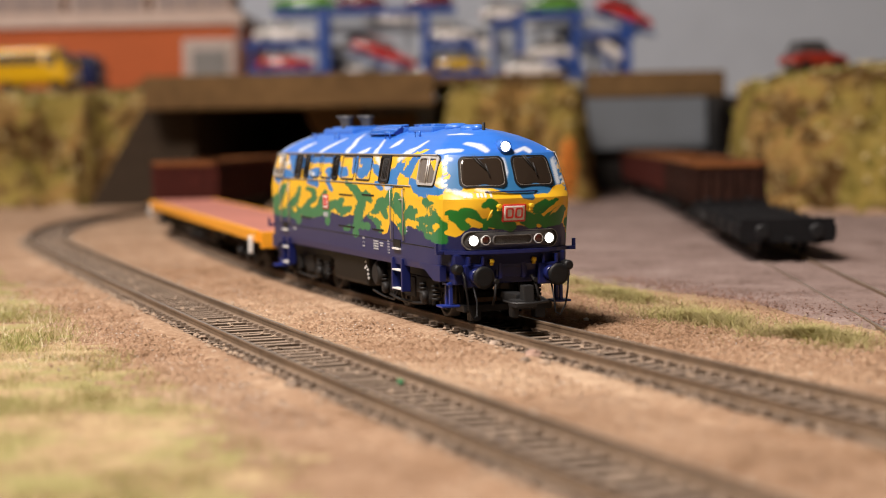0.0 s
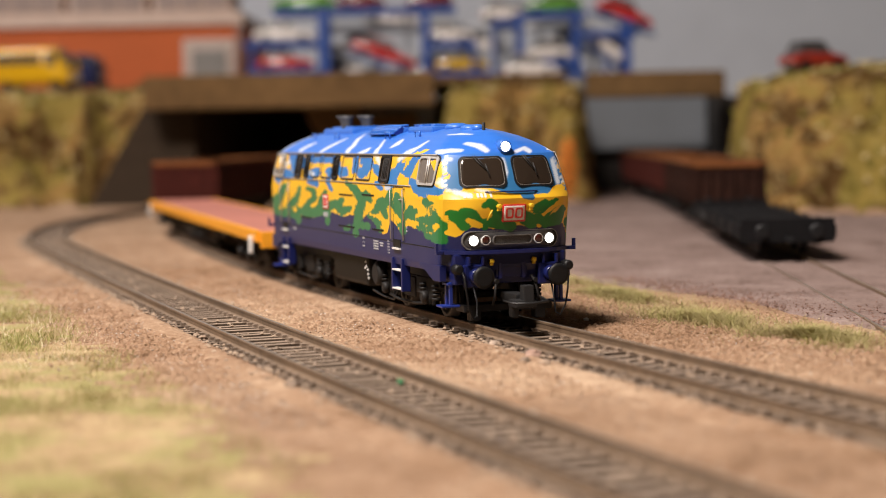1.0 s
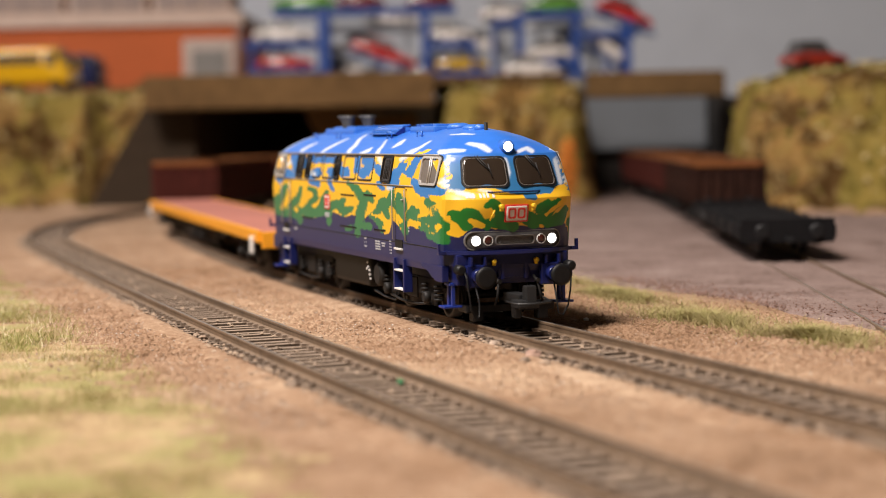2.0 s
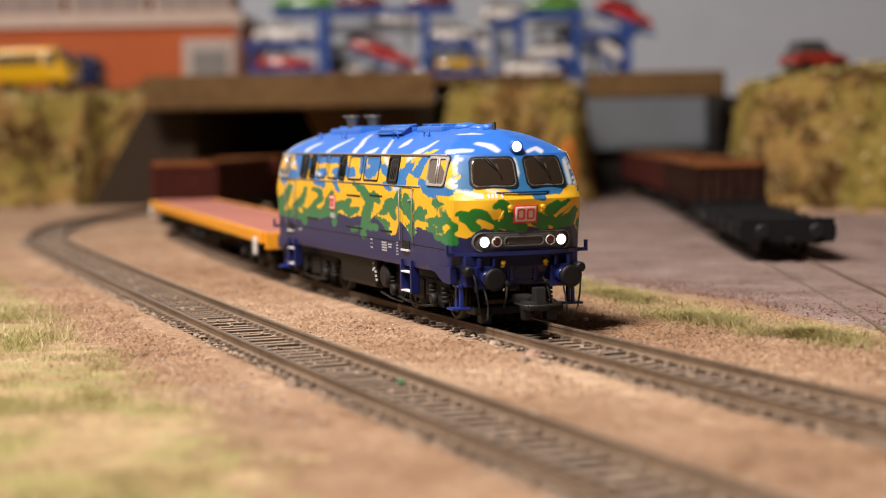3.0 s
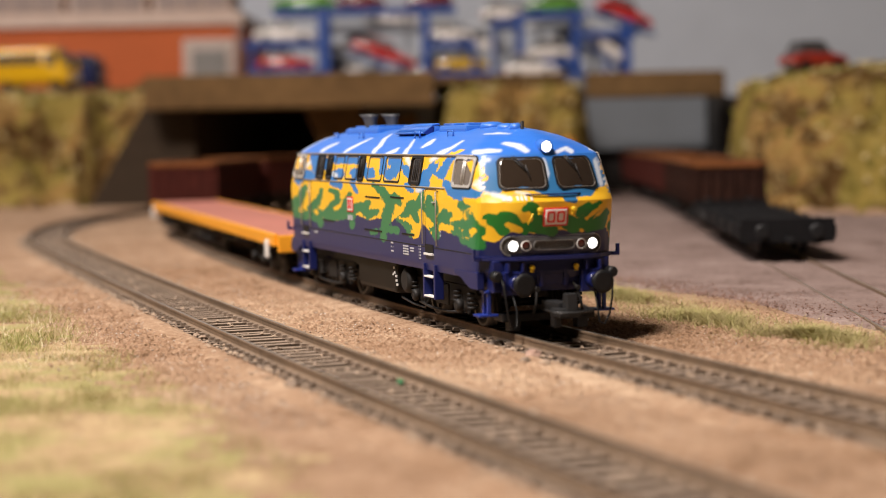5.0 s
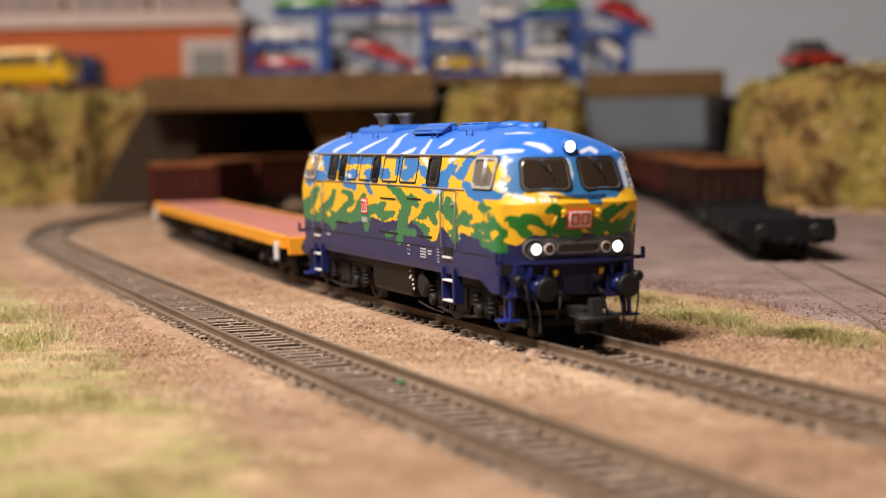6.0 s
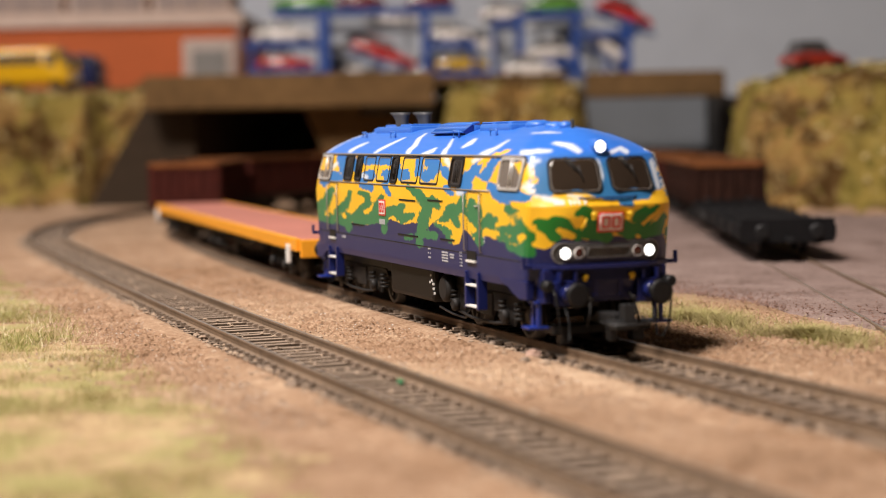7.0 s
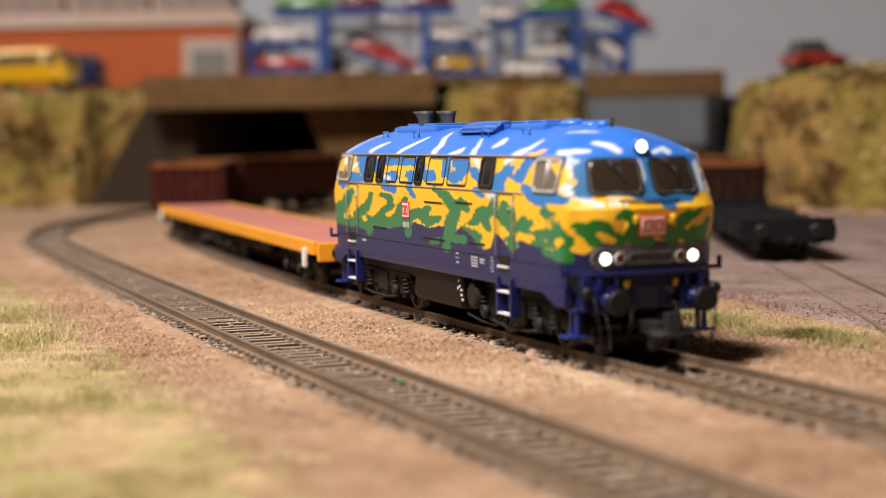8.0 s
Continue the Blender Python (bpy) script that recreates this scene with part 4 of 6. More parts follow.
    lo = [bm.verts.new((x, y, 0.0178)) for x, y in front + rear]
    hi = [bm.verts.new((x, y, 0.0187)) for x, y in front + rear]
    bm.faces.new(lo)
    bm.faces.new(hi)
    for i in range(len(lo)):
        j = (i + 1) % len(lo)
        bm.faces.new((lo[i], lo[j], hi[j], hi[i]))
    part("running_board", bm, M_NAVY, parent, "navy running board across the nose")
    for side in (-1, 1):
        bm = bmesh.new()
        box(bm, 0.0832, 0.0848, side * 0.0180 - 0.0009, side * 0.0180 + 0.0009, 0.0178, 0.0187, 0.0001)
        box(bm, 0.0834, 0.0846, side * 0.0187 - 0.0003, side * 0.0187 + 0.0003, 0.0182, 0.0206, 0.0001)
        part("end_bracket", bm, M_NAVY, parent)
    # buffer beam, its boxes, buffers, hoses, steps, coupler
    bm = bmesh.new()
    box(bm, 0.0800, 0.0868, -0.0150, 0.0150, 0.0102, 0.0178, 0.0004)
    box(bm, 0.0868, 0.0876, -0.0042, 0.0042, 0.0118, 0.0150, 0.0002)
    for y in (-0.0031, 0.0031):
        box(bm, 0.0868, 0.0880, y - 0.0005, y + 0.0005, 0.0114, 0.0156, 0.0002)
    part("buffer_beam", bm, M_NAVY, parent, "navy buffer beam")
    for side in (-1, 1):
        bm = bmesh.new()
        box(bm, 0.0868, 0.0884, side * 0.0100 - 0.0030, side * 0.0100 + 0.0030, 0.0096, 0.0152, 0.0004)
        turned(bm, [(0.0884, 0.0020), (0.0906, 0.0018)], Matrix.Translation((0, side * 0.0100, 0.0124)), 16)
        for e in (-0.0018, 0.0018):
            box(bm, 0.0868, 0.0890, side * 0.0100 + e - 0.0003, side * 0.0100 + e + 0.0003, 0.0150, 0.0172, 0.0001)
        part("buffer_box", bm, M_NAVY, parent, "blue buffer housing")
        buffer(parent, 0.0872, side * 0.0100, 0.0124, 1)
        bm = bmesh.new()
        turned(bm, [(0.0868, 0.0013), (0.0895, 0.0013), (0.0899, 0.0008)], Matrix.Translation((0, side * 0.0148, 0.0142)), 12)
        y = side * 0.0140
        tube(bm, [(0.0895, y, 0.0138), (0.0910, y, 0.0122), (0.0914, y - side * 0.0004, 0.0085), (0.0912, y - side * 0.0010, 0.0045), (0.0908, y - side * 0.0022, 0.0020), (0.0905, y - side * 0.0034, 0.0026), (0.0900, y - side * 0.0036, 0.0060), (0.0880, y - side * 0.0034, 0.0100)], 0.00024, 7)
        part("brake_hose", bm, M_BLACK, parent, "black rubber brake hose loop")
        bm = bmesh.new()
        y = side * 0.0052
        tube(bm, [(0.0876, y, 0.0120), (0.0900, y, 0.0108), (0.0906, y + side * 0.0006, 0.0075), (0.0904, y + side * 0.0012, 0.0052)], 0.00035, 6)
        turned(bm, [(0.0, 0.0006), (0.0012, 0.0006)], Matrix.Translation((0.0895, y, 0.0110)), 8)
        part("air_hose", bm, M_BLACK2, parent)
        bm = bmesh.new()
        box(bm, 0.0800, 0.0845, side * 0.0152 - 0.0024, side * 0.0152 + 0.0024, 0.0044, 0.0050, 0.0002)
        box(bm, 0.0803, 0.0815, side * 0.0150 - 0.0004, side * 0.0150 + 0.0004, 0.0048, 0.0108, 0.0001)
        box(bm, 0.0832, 0.0842, side * 0.0150 - 0.0004, side * 0.0150 + 0.0004, 0.0048, 0.0108, 0.0001)
        box(bm, 0.0802, 0.0844, side * 0.0150 - 0.0010, side * 0.0150 + 0.0010, 0.0100, 0.0106, 0.0001)
        part("corner_step", bm, M_STEPBLUE, parent, "bright blue corner step")
    bm = bmesh.new()
    box(bm, 0.0840, 0.0945, -0.0018, 0.0018, 0.0052, 0.0080, 0.0004)
    box(bm, 0.0930, 0.0985, -0.0034, 0.0022, 0.0048, 0.0068, 0.0005)
    prism(bm, [(0.0955, 0.0060), (0.0988, 0.0060), (0.0984, 0.0104), (0.0962, 0.0104)], -0.0014, 0.0014, 0.0003)
    box(bm, 0.0925, 0.0950, -0.0030, -0.0012, 0.0022, 0.0052, 0.0003)
    tube(bm, [(0.0940, -0.0048, 0.0064), (0.0998, -0.0046, 0.0062), (0.1006, 0.0, 0.0061), (0.0998, 0.0046, 0.0064), (0.0940, 0.0050, 0.0070)], 0.0003, 6)
    part("coupler", bm, M_GREY, parent, "dark grey loop coupler")
    bm = bmesh.new()
    box(bm, 0.0790, 0.0850, -0.0120, 0.0120, 0.0030, 0.0050, 0.0004)
    for side in (-1, 1):
        box(bm, 0.0820, 0.0850, side * 0.0088 - 0.0014, side * 0.0088 + 0.0014, 0.0008, 0.0040, 0.0003)
    part("rail_guard", bm, M_BLACK, parent)


def roof_gear(parent):
    bm = bmesh.new()
    box(bm, -0.057, -0.024, -0.0066, 0.0066, 0.0472, 0.0502, 0.0010)
    box(bm, -0.053, -0.030, -0.0046, 0.0046, 0.0498, 0.0508, 0.0004)
    part("roof_hatch", bm, M_ROOFBLUE, parent, "blue raised roof hatch")
    for s in (-1, 1):
        bm = bmesh.new()
        m = Matrix.Translation((-0.041, s * 0.0033, 0.0496)) @ pose(0, 0, 0, 0, -90, 0)
        rows = [(0.0, 0.0021, 0.0), (0.0016, 0.0022, -0.0003), (0.0030, 0.0027, -0.0008), (0.0040, 0.0036, -0.0018)]
        rings = []
        for z, r, dx in rows + [(0.0039, 0.0032, -0.0018), (0.0022, 0.0019, -0.0006)]:
            rings.append([bm.verts.new((-0.041 + dx + r * 1.25 * math.cos(2 * math.pi * i / 16), s * 0.0034 + r * 0.8 * math.sin(2 * math.pi * i / 16), 0.0502 + z)) for i in range(16)])
        for p, q in zip(rings, rings[1:]):
            for i in range(16):
                bm.faces.new((p[i], p[(i + 1) % 16], q[(i + 1) % 16], q[i])).smooth = True
        bm.faces.new(rings[-1])
        part("exhaust_hood", bm, M_EXHAUST, parent, "dark grey flared exhaust hood")
    x0, x1 = 0.001, 0.024
    bm = bmesh.new()
    box(bm, x0, x1, -0.0066, 0.0066, 0.0468, 0.0501, 0.0008)
    fan = part("fan_housing", bm, M_ROOFBLUE, parent, "blue cooler housing with a mesh top")
    for s in (-1, 1):
        bm = bmesh.new()
        a = [bm.verts.new((x, s * y, z)) for x in (x0, x1) for y, z in ((0.0066, 0.0501), (0.0094, 0.0481), (0.0066, 0.0468))]
        for q in ((0, 1, 4, 3), (1, 2, 5, 4), (0, 3, 5, 2)):
            bm.faces.new([a[i] for i in q])
        bm.faces.new(a[:3])
        bm.faces.new(a[3:])
        part("fan_slope", bm, M_STEPBLUE, fan)
        bm = bmesh.new()
        for i in range(12):
            x = x0 + 0.0004 + i * (x1 - x0 - 0.0008) / 11
            tube(bm, [(x, s * 0.0050, 0.0505), (x, s * 0.0068, 0.0502), (x, s * 0.0095, 0.0482)], 0.00025, 5)
        for y, z in ((0.0050, 0.0505), (0.0068, 0.0502), (0.0082, 0.0492), (0.0095, 0.0482)):
            tube(bm, [(x0, s * y, z), (x1, s * y, z)], 0.00028, 5)
        part("mesh_grille", bm, M_ROOFBLUE, fan, "blue mesh over the fan")
    bm = bmesh.new()
    box(bm, 0.028, 0.049, -0.0066, 0.0066, 0.0468, 0.0500, 0.0009)
    box(bm, 0.030, 0.033, -0.0040, 0.0040, 0.0494, 0.0506, 0.0005)
    box(bm, 0.043, 0.046, -0.0050, 0.0010, 0.0494, 0.0506, 0.0005)
    part("roof_hatch", bm, M_ROOFBLUE, parent, "blue raised roof hatch")
    for x, y, r in ((0.053, -0.001, 0.0033), (0.063, -0.001, 0.0028), (0.0690, -0.0012, 0.0016), (-0.072, 0.001, 0.0030)):
        bm = bmesh.new()
        z = 0.0487 if abs(x) < 0.06 else 0.0482
        turned(bm, [(0, r), (0.0010, r), (0.0016, r * 0.85), (0.0020, r * 0.4)], Matrix.Translation((x, y, z)) @ pose(0, 0, 0, 0, -90, 0), 16)
        part("roof_vent", bm, M_ROOFBLUE, parent, "low round blue roof vent")
    bm = bmesh.new()
    turned(bm, [(0, 0.0009), (0.0007, 0.0009), (0.0007, 0.00050), (0.0030, 0.00045)], Matrix.Translation((0.0720, -0.0008, 0.0476)) @ pose(0, 0, 0, 0, -90, 0), 10)
    part("antenna", bm, M_BLACK, parent, "short black antenna")
    for x, y in ((-0.058, -0.0095), (-0.03, -0.010), (0.022, -0.0105), (0.045, -0.0095)):
        bm = bmesh.new()
        tube(bm, [(x - 0.002, y, 0.0468), (x - 0.002, y, 0.0486), (x + 0.002, y, 0.0486), (x + 0.002, y, 0.0468)], 0.00025, 5)
        part("lifting_eye", bm, M_ROOFBLUE, parent)


def locomotive():
    top = thing("locomotive", "diesel locomotive painted as a landscape in blue, yellow and green", "locomotive")
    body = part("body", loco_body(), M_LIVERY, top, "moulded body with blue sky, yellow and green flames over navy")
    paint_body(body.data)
    # side skirts drop towards the ends
    for s in (-1, 1):
        y0, y1 = sorted((s * 0.0160, s * 0.01775))
        for e in (-1, 1):
            bm = bmesh.new()
            outline = [(e * 0.0680, 0.0150), (e * 0.0680, 0.0136), (e * 0.0715, 0.0135), (e * 0.0735, 0.0131), (e * 0.0760, 0.0118), (e * 0.0780, 0.0111), (e * 0.0800, 0.0109), (e * 0.0836, 0.0109), (e * 0.0836, 0.0150)]
            prism(bm, outline, y0, y1, 0.0002)
            part("skirt", bm, M_NAVY, top, "navy side skirt")
        part("gutter", tube(bmesh.new(), [(x, s * 0.0162, 0.0425) for x in np.linspace(-0.079, 0.079, 9)], 0.00028, 6), M_TRIM, top, "thin greyish roof gutter")
        part("trim_strip", tube(bmesh.new(), [(x, s * 0.01765, 0.0344) for x in np.linspace(-0.078, 0.062, 9)], 0.00020, 6), M_TRIM, top, "thin greyish trim strip")
        part("seam", tube(bmesh.new(), [(x, s * 0.01782, 0.0193) for x in np.linspace(-0.0805, 0.0805, 9)], 0.00012, 5), M_BLACK, top)
        for x0, x1, kind in ((-0.0535, -0.0462, "dark"), (-0.0427, -0.0378, "dark"), (-0.0347, -0.0260, "painted"), (-0.0232, -0.0128, "painted"), (-0.0105, -0.0058, "dark"),
                             (-0.0020, 0.0107, "painted"), (0.0131, 0.0262, "painted"), (0.0352, 0.0430, "dark"), (0.0674, 0.0796, "cab"), (-0.0796, -0.0680, "cab")):
            side_window(top, x0, x1, s, kind)
        for cx in (0.0520, -0.0640):
            side_door(top, cx, s)
            ladder(top, cx - 0.0014, s)
        # low service hatches on the yellow field
        for cx, w, z in ((0.004, 0.013, 0.0307), (0.0255, 0.011, 0.0312), (-0.040, 0.012, 0.0225), (0.004, 0.016, 0.0215), (0.034, 0.010, 0.0218)):
            part("service_hatch", on_side(rounded(w, 0.0004, 0.00015, 2), cx, z, s, 0.00015, 0.0002), M_BLACK, top)
        em = part("emblem", on_side(rounded(0.0056, 0.0044, 0.0003, 2), -0.0172, 0.0281, s, 0.00018, 0.0003), M_RED, top, "small red and white emblem")
        part("field", on_side(rounded(0.0048, 0.0036, 0.0002, 2), -0.0172, 0.0281, s, 0.00026, 0.0003), M_WHITE, em)
        for dx in (-0.0011, 0.0011):
            part("sign_shape", on_side(rounded(0.0017, 0.0026, 0.0003, 3), -0.0172 + dx, 0.0281, s, 0.00036, 0.0003, 0.0005), M_RED, em)
        bars(top, -0.0172, 0.0242, s, [(0, [(-0.0026, -0.0018), (-0.0016, -0.0008), (-0.0006, 0.0002), (0.0006, 0.0012), (0.0015, 0.0021)])], 0.0014)
        bars(top, 0.0206, 0.0178, s, [(0.0011, [(-0.0009, 0.0009)]), (-0.0011, [(-0.0009, 0.0009)]), (0, [(-0.0009, -0.0006), (0.0006, 0.0009)])], 0.0004)
        bars(top, 0.0320, 0.0176, s, [(z, [(-0.0022, -0.0012), (-0.0010, 0.0004), (0.0006, 0.0021)]) for z in (0.0010, 0.0003, -0.0004, -0.0011)], 0.0004)
        bars(top, 0.0370, 0.0180, s, [(0.0003, [(-0.0016, 0.0016)]), (-0.0004, [(-0.0013, 0.0012)])], 0.0004)
        bars(top, 0.0432, 0.0180, s, [(z, [(-0.0008, -0.0005), (0.0001, 0.0007)]) for z in (0.0012, 0.0004, -0.0004, -0.0012, -0.0020)], 0.0004)
        bars(top, 0.0590, 0.0228, s, [(0.0007, [(-0.0002, 0.0003)]), (-0.0002, [(-0.0004, 0.0003)])], 0.0005)
        bars(top, -0.0540, 0.0184, s, [(0, [(-0.0018, -0.0002), (0.0002, 0.0016)])], 0.0006)
    nose(top, True)
    other = thing("far_end", "", "")
    nose(other, False)
    for o in list(other.children):
        o.parent = top
        o.matrix_basis = pose(0, 0, 0, 0, 0, 180) @ o.matrix_basis
    bpy.data.objects.remove(other)
    roof_gear(top)
    # fuel tank and underfloor gear
    bm = bmesh.new()
    prism(bm, [(-0.0170, 0.0140), (-0.0170, 0.0070), (-0.0155, 0.0048), (0.0175, 0.0048), (0.0190, 0.0070), (0.0190, 0.0140)], -0.0160, 0.0160, 0.0012)
    tank = part("fuel_tank", bm, M_TANK, top, "black fuel tank between the bogies")
    for s in (-1, 1):
        bm = bmesh.new()
        for i, (dx, z) in enumerate(((0.0165, 0.0118), (0.0172, 0.0105), (0.0182, 0.0096), (0.0184, 0.0084), (0.0190, 0.0073), (0.0160, 0.0100))):
            box(bm, dx - 0.0003, dx + 0.0003, s * 0.01605 - 0.0002, s * 0.01605 + 0.0002, z - 0.0003, z + 0.0003)
        part("gauge_mark", bm, M_WHITE, tank)
        bm = bmesh.new()
        turned(bm, [(-0.0012, 0.0034), (0.0012, 0.0034), (0.0018, 0.0026)], Matrix.Translation((0.0255, s * 0.0145, 0.0090)) @ pose(0, 0, 0, 0, 0, 90 * s), 20)
        part("air_tank", bm, M_BLACK2, top, "black round air reservoir")
        bm = bmesh.new()
        tube(bm, [(0.0200, s * 0.0150, 0.0040), (0.0290, s * 0.0150, 0.0030), (0.0370, s * 0.0145, 0.0026), (0.0430, s * 0.0150, 0.0060)], 0.0003, 6)
        part("pipe", bm, M_BLACK, top)
    part("underframe", boxed(-0.078, 0.078, -0.0135, 0.0135, 0.0100, 0.0150), M_BLACK, top)
    for x in (-0.0494, 0.0494):
        bogie(top, x, 0.0161, 0.0057)
    return top


M_GREY2 = mat("rim_grey", (0.22, 0.22, 0.22), 0.4, metal=0.4)
M_TRIM = mat("trim_grey", (0.28, 0.25, 0.22), 0.45, metal=0.3)
M_EXHAUST = mat("exhaust_grey", (0.05, 0.052, 0.06), 0.55, grain=0.2, scale=500)
M_TANK = mat("tank_black", (0.008, 0.0065, 0.0055), 0.5, spec=0.22, grain=0.2, scale=400)
M_SEAM = mat("seam_dark", (0.03, 0.028, 0.03), 0.5)
LOCO = locomotive()


# ---------------------------------------------------------------- wagons
def flat_wagon():
    top = thing("flat_wagon", "long flat wagon with a red deck and orange sides", "wagon")
    h, w = 0.1735, 0.0168
    part("deck", boxed(-h, h, -w + 0.0009, w - 0.0009, 0.0138, 0.0152, 0.0003), M_DECK, top, "faded red deck")
    for s in (-1, 1):
        part("side_sill", boxed(-h, h, s * w - 0.0009, s * w + 0.0009, 0.0112, 0.0154, 0.0004), M_ORANGE, top, "orange side sill")
        part("end_sill", boxed(s * (h + 0.0012) - 0.0012, s * (h + 0.0012) + 0.0012, -w + 0.0004, w - 0.0004, 0.0092, 0.0150, 0.0004), M_ORANGE, top, "orange end sill")
        part("centre_sill", boxed(-h, h, s * 0.0050 - 0.0009, s * 0.0050 + 0.0009, 0.0085, 0.0138), M_BLACK2, top)
        bm = bmesh.new()
        prism(bm, [(-0.090, 0.0118), (-0.070, 0.0075), (0.070, 0.0075), (0.090, 0.0118), (0.084, 0.0118), (0.066, 0.0085), (-0.066, 0.0085), (-0.084, 0.0118)], s * 0.0135 - 0.0006, s * 0.0135 + 0.0006)
        for x in (-0.05, -0.02, 0.02, 0.05):
            box(bm, x - 0.0007, x + 0.0007, s * 0.0135 - 0.0006, s * 0.0135 + 0.0006, 0.0078, 0.0118)
        part("truss", bm, M_BLACK2, top, "black underfloor truss")
        for e in (-1, 1):
            part("corner_stanchion", boxed(e * 0.1640 - 0.0014, e * 0.1640 + 0.0014, s * 0.0182 - 0.0007, s * 0.0182 + 0.0007, 0.0070, 0.0132, 0.0005), M_WHITE, top, "white-painted corner handle")
            buffer(top, e * (h + 0.0024), s * 0.0100, 0.0118, e)
        part("brake_box", boxed(-0.016, 0.012, s * 0.0100 - 0.003, s * 0.0100 + 0.003, 0.0048, 0.0090, 0.0006), M_OXIDE, top, "rust-red brake cylinder box")
    bm = bmesh.new()
    for x in np.linspace(-0.16, 0.16, 9):
        box(bm, x - 0.001, x + 0.001, -w, w, 0.0118, 0.0138)
    part("cross_member", bm, M_BLACK2, top)
    for e in (-1, 1):
        bm = bmesh.new()
        box(bm, e * 0.178 - 0.006, e * 0.178 + 0.006, -0.0014, 0.0014, 0.0062, 0.0082, 0.0003)
        part("coupler", bm, M_BLACK, top)
    for x in (-0.135, 0.0, 0.135):
        bogie(top, x, 0.0104, 0.0053, False)
    return top


def gondola(group, label="rust-red open goods wagon with ribbed sides and a brown rim", z1=0.0340, paint=None):
    paint = paint or M_OXIDE
    top = thing("gondola", label, "wagon", group)
    h, w, z0 = 0.0770, 0.0172, 0.0125
    part("floor_board", boxed(-h, h, -w, w, z0 - 0.0012, z0 + 0.0006), M_BLACK2, top)
    # near-black block that ends a little below the rim
    part("load", boxed(-h + 0.001, h - 0.001, -w + 0.001, w - 0.001, z0 + 0.0008, z1 - 0.006), M_DARK_FILL, top, "dark inside")
    for s in (-1, 1):
        side = part("side_wall", boxed(-h, h, s * w - 0.0005, s * w + 0.0005, z0, z1), paint, top, "rust-red ribbed side")
        first = None
        for i in range(13):
            x = -h + 0.0012 + i * (2 * h - 0.0024) / 12
            if first is None:
                first = part("rib", boxed(-0.0009, 0.0009, -0.0008, 0.0008, z0 - 0.001, z1, 0.0002), paint, side, place=Matrix.Translation((x, s * (w + 0.0009), 0)))
            else:
                again(first, "rib", Matrix.Translation((x, s * (w + 0.0009), 0)))
        part("rim", boxed(-h - 0.0006, h + 0.0006, s * (w + 0.0004) - 0.0014, s * (w + 0.0004) + 0.0014, z1, z1 + 0.0016, 0.0003), M_RIM, top, "worn brown rim")
        end = part("end_wall", boxed(s * h - 0.0005, s * h + 0.0005, -w + 0.0005, w - 0.0005, z0, z1), paint, top, "rust-red ribbed end")
        first = None
        for i in range(6):
            y = -w + 0.003 + i * (2 * w - 0.006) / 5
            m = Matrix.Translation((s * (h + 0.0010), y, 0))
            if first is None:
                first = part("rib", boxed(-0.0008, 0.0008, -0.0010, 0.0010, z0 - 0.001, z1 - 0.001, 0.0002), paint, end, place=m)
            else:
                again(first, "rib", m)
        part("rim", boxed(s * (h + 0.0006) - 0.0014, s * (h + 0.0006) + 0.0014, -w + 0.001, w - 0.001, z1 - 0.0010, z1 + 0.0018, 0.0003), M_RIM, top, "worn brown rim")
        part("end_sill", boxed(s * (h + 0.0012) - 0.0012, s * (h + 0.0012) + 0.0012, -0.0150, 0.0150, 0.0090, z0, 0.0003), M_BLACK2, top)
        for e in (-1, 1):
            buffer(top, s * (h + 0.0022), e * 0.0100, 0.0118, s)
        part("sole_bar", boxed(-h, h, s * 0.0120 - 0.0008, s * 0.0120 + 0.0008, 0.0092, z0 - 0.0012), M_BLACK2, top)
    for x in (-0.052, 0.052):
        bogie(top, x, 0.0104, 0.0053, False)
    return top


FLAT = flat_wagon()
GONDOLA_GROUP = "goods wagons behind the flat wagon"
GONDOLAS = [gondola(GONDOLA_GROUP) for _ in range(2)]
ROLLING = len(SPIN)  # wheelsets beyond these belong to parked wagons

# ---------------------------------------------------------------- the setting
ground()
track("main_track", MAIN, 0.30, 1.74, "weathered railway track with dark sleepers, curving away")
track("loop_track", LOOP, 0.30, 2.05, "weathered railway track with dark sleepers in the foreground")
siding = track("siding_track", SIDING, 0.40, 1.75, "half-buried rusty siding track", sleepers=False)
siding.location.z = -0.0011
siding.children[1].location.z = -0.0007


def slab(name, material, corners, z0, z1, label, category):
    """A block over four background places."""
    bm = bmesh.new()
    lo = [bm.verts.new(back(u, d, z0)) for u, d in corners]
    hi = [bm.verts.new(back(u, d, z1)) for u, d in corners]
    bm.faces.new(lo)
    bm.faces.new(hi)
    for i in range(4):
        bm.faces.new((lo[i], lo[(i + 1) % 4], hi[(i + 1) % 4], hi[i]))
    bmesh.ops.bevel(bm, geom=bm.edges[:], offset=0.0012, segments=2, affect="EDGES")
    return tagged(part(name, bm, material), label, category, kind="structure")


M_FASCIA = mat("fascia_grey", (0.165, 0.18, 0.20), 0.35, grain=0.1, scale=30)
slab("bridge_girder", M_BRIDGE, [(-0.222, 1.31), (-0.004, 1.31), (-0.004, 1.345), (-0.222, 1.345)], 0.0700, 0.0955, "weathered brown bridge girder over the cutting", "bridge")
slab("bridge_girder", M_BRIDGE, [(0.1125, 1.33), (0.217, 1.33), (0.217, 1.365), (0.1125, 1.365)], 0.0732, 0.0925, "weathered brown bridge girder over the siding", "bridge")
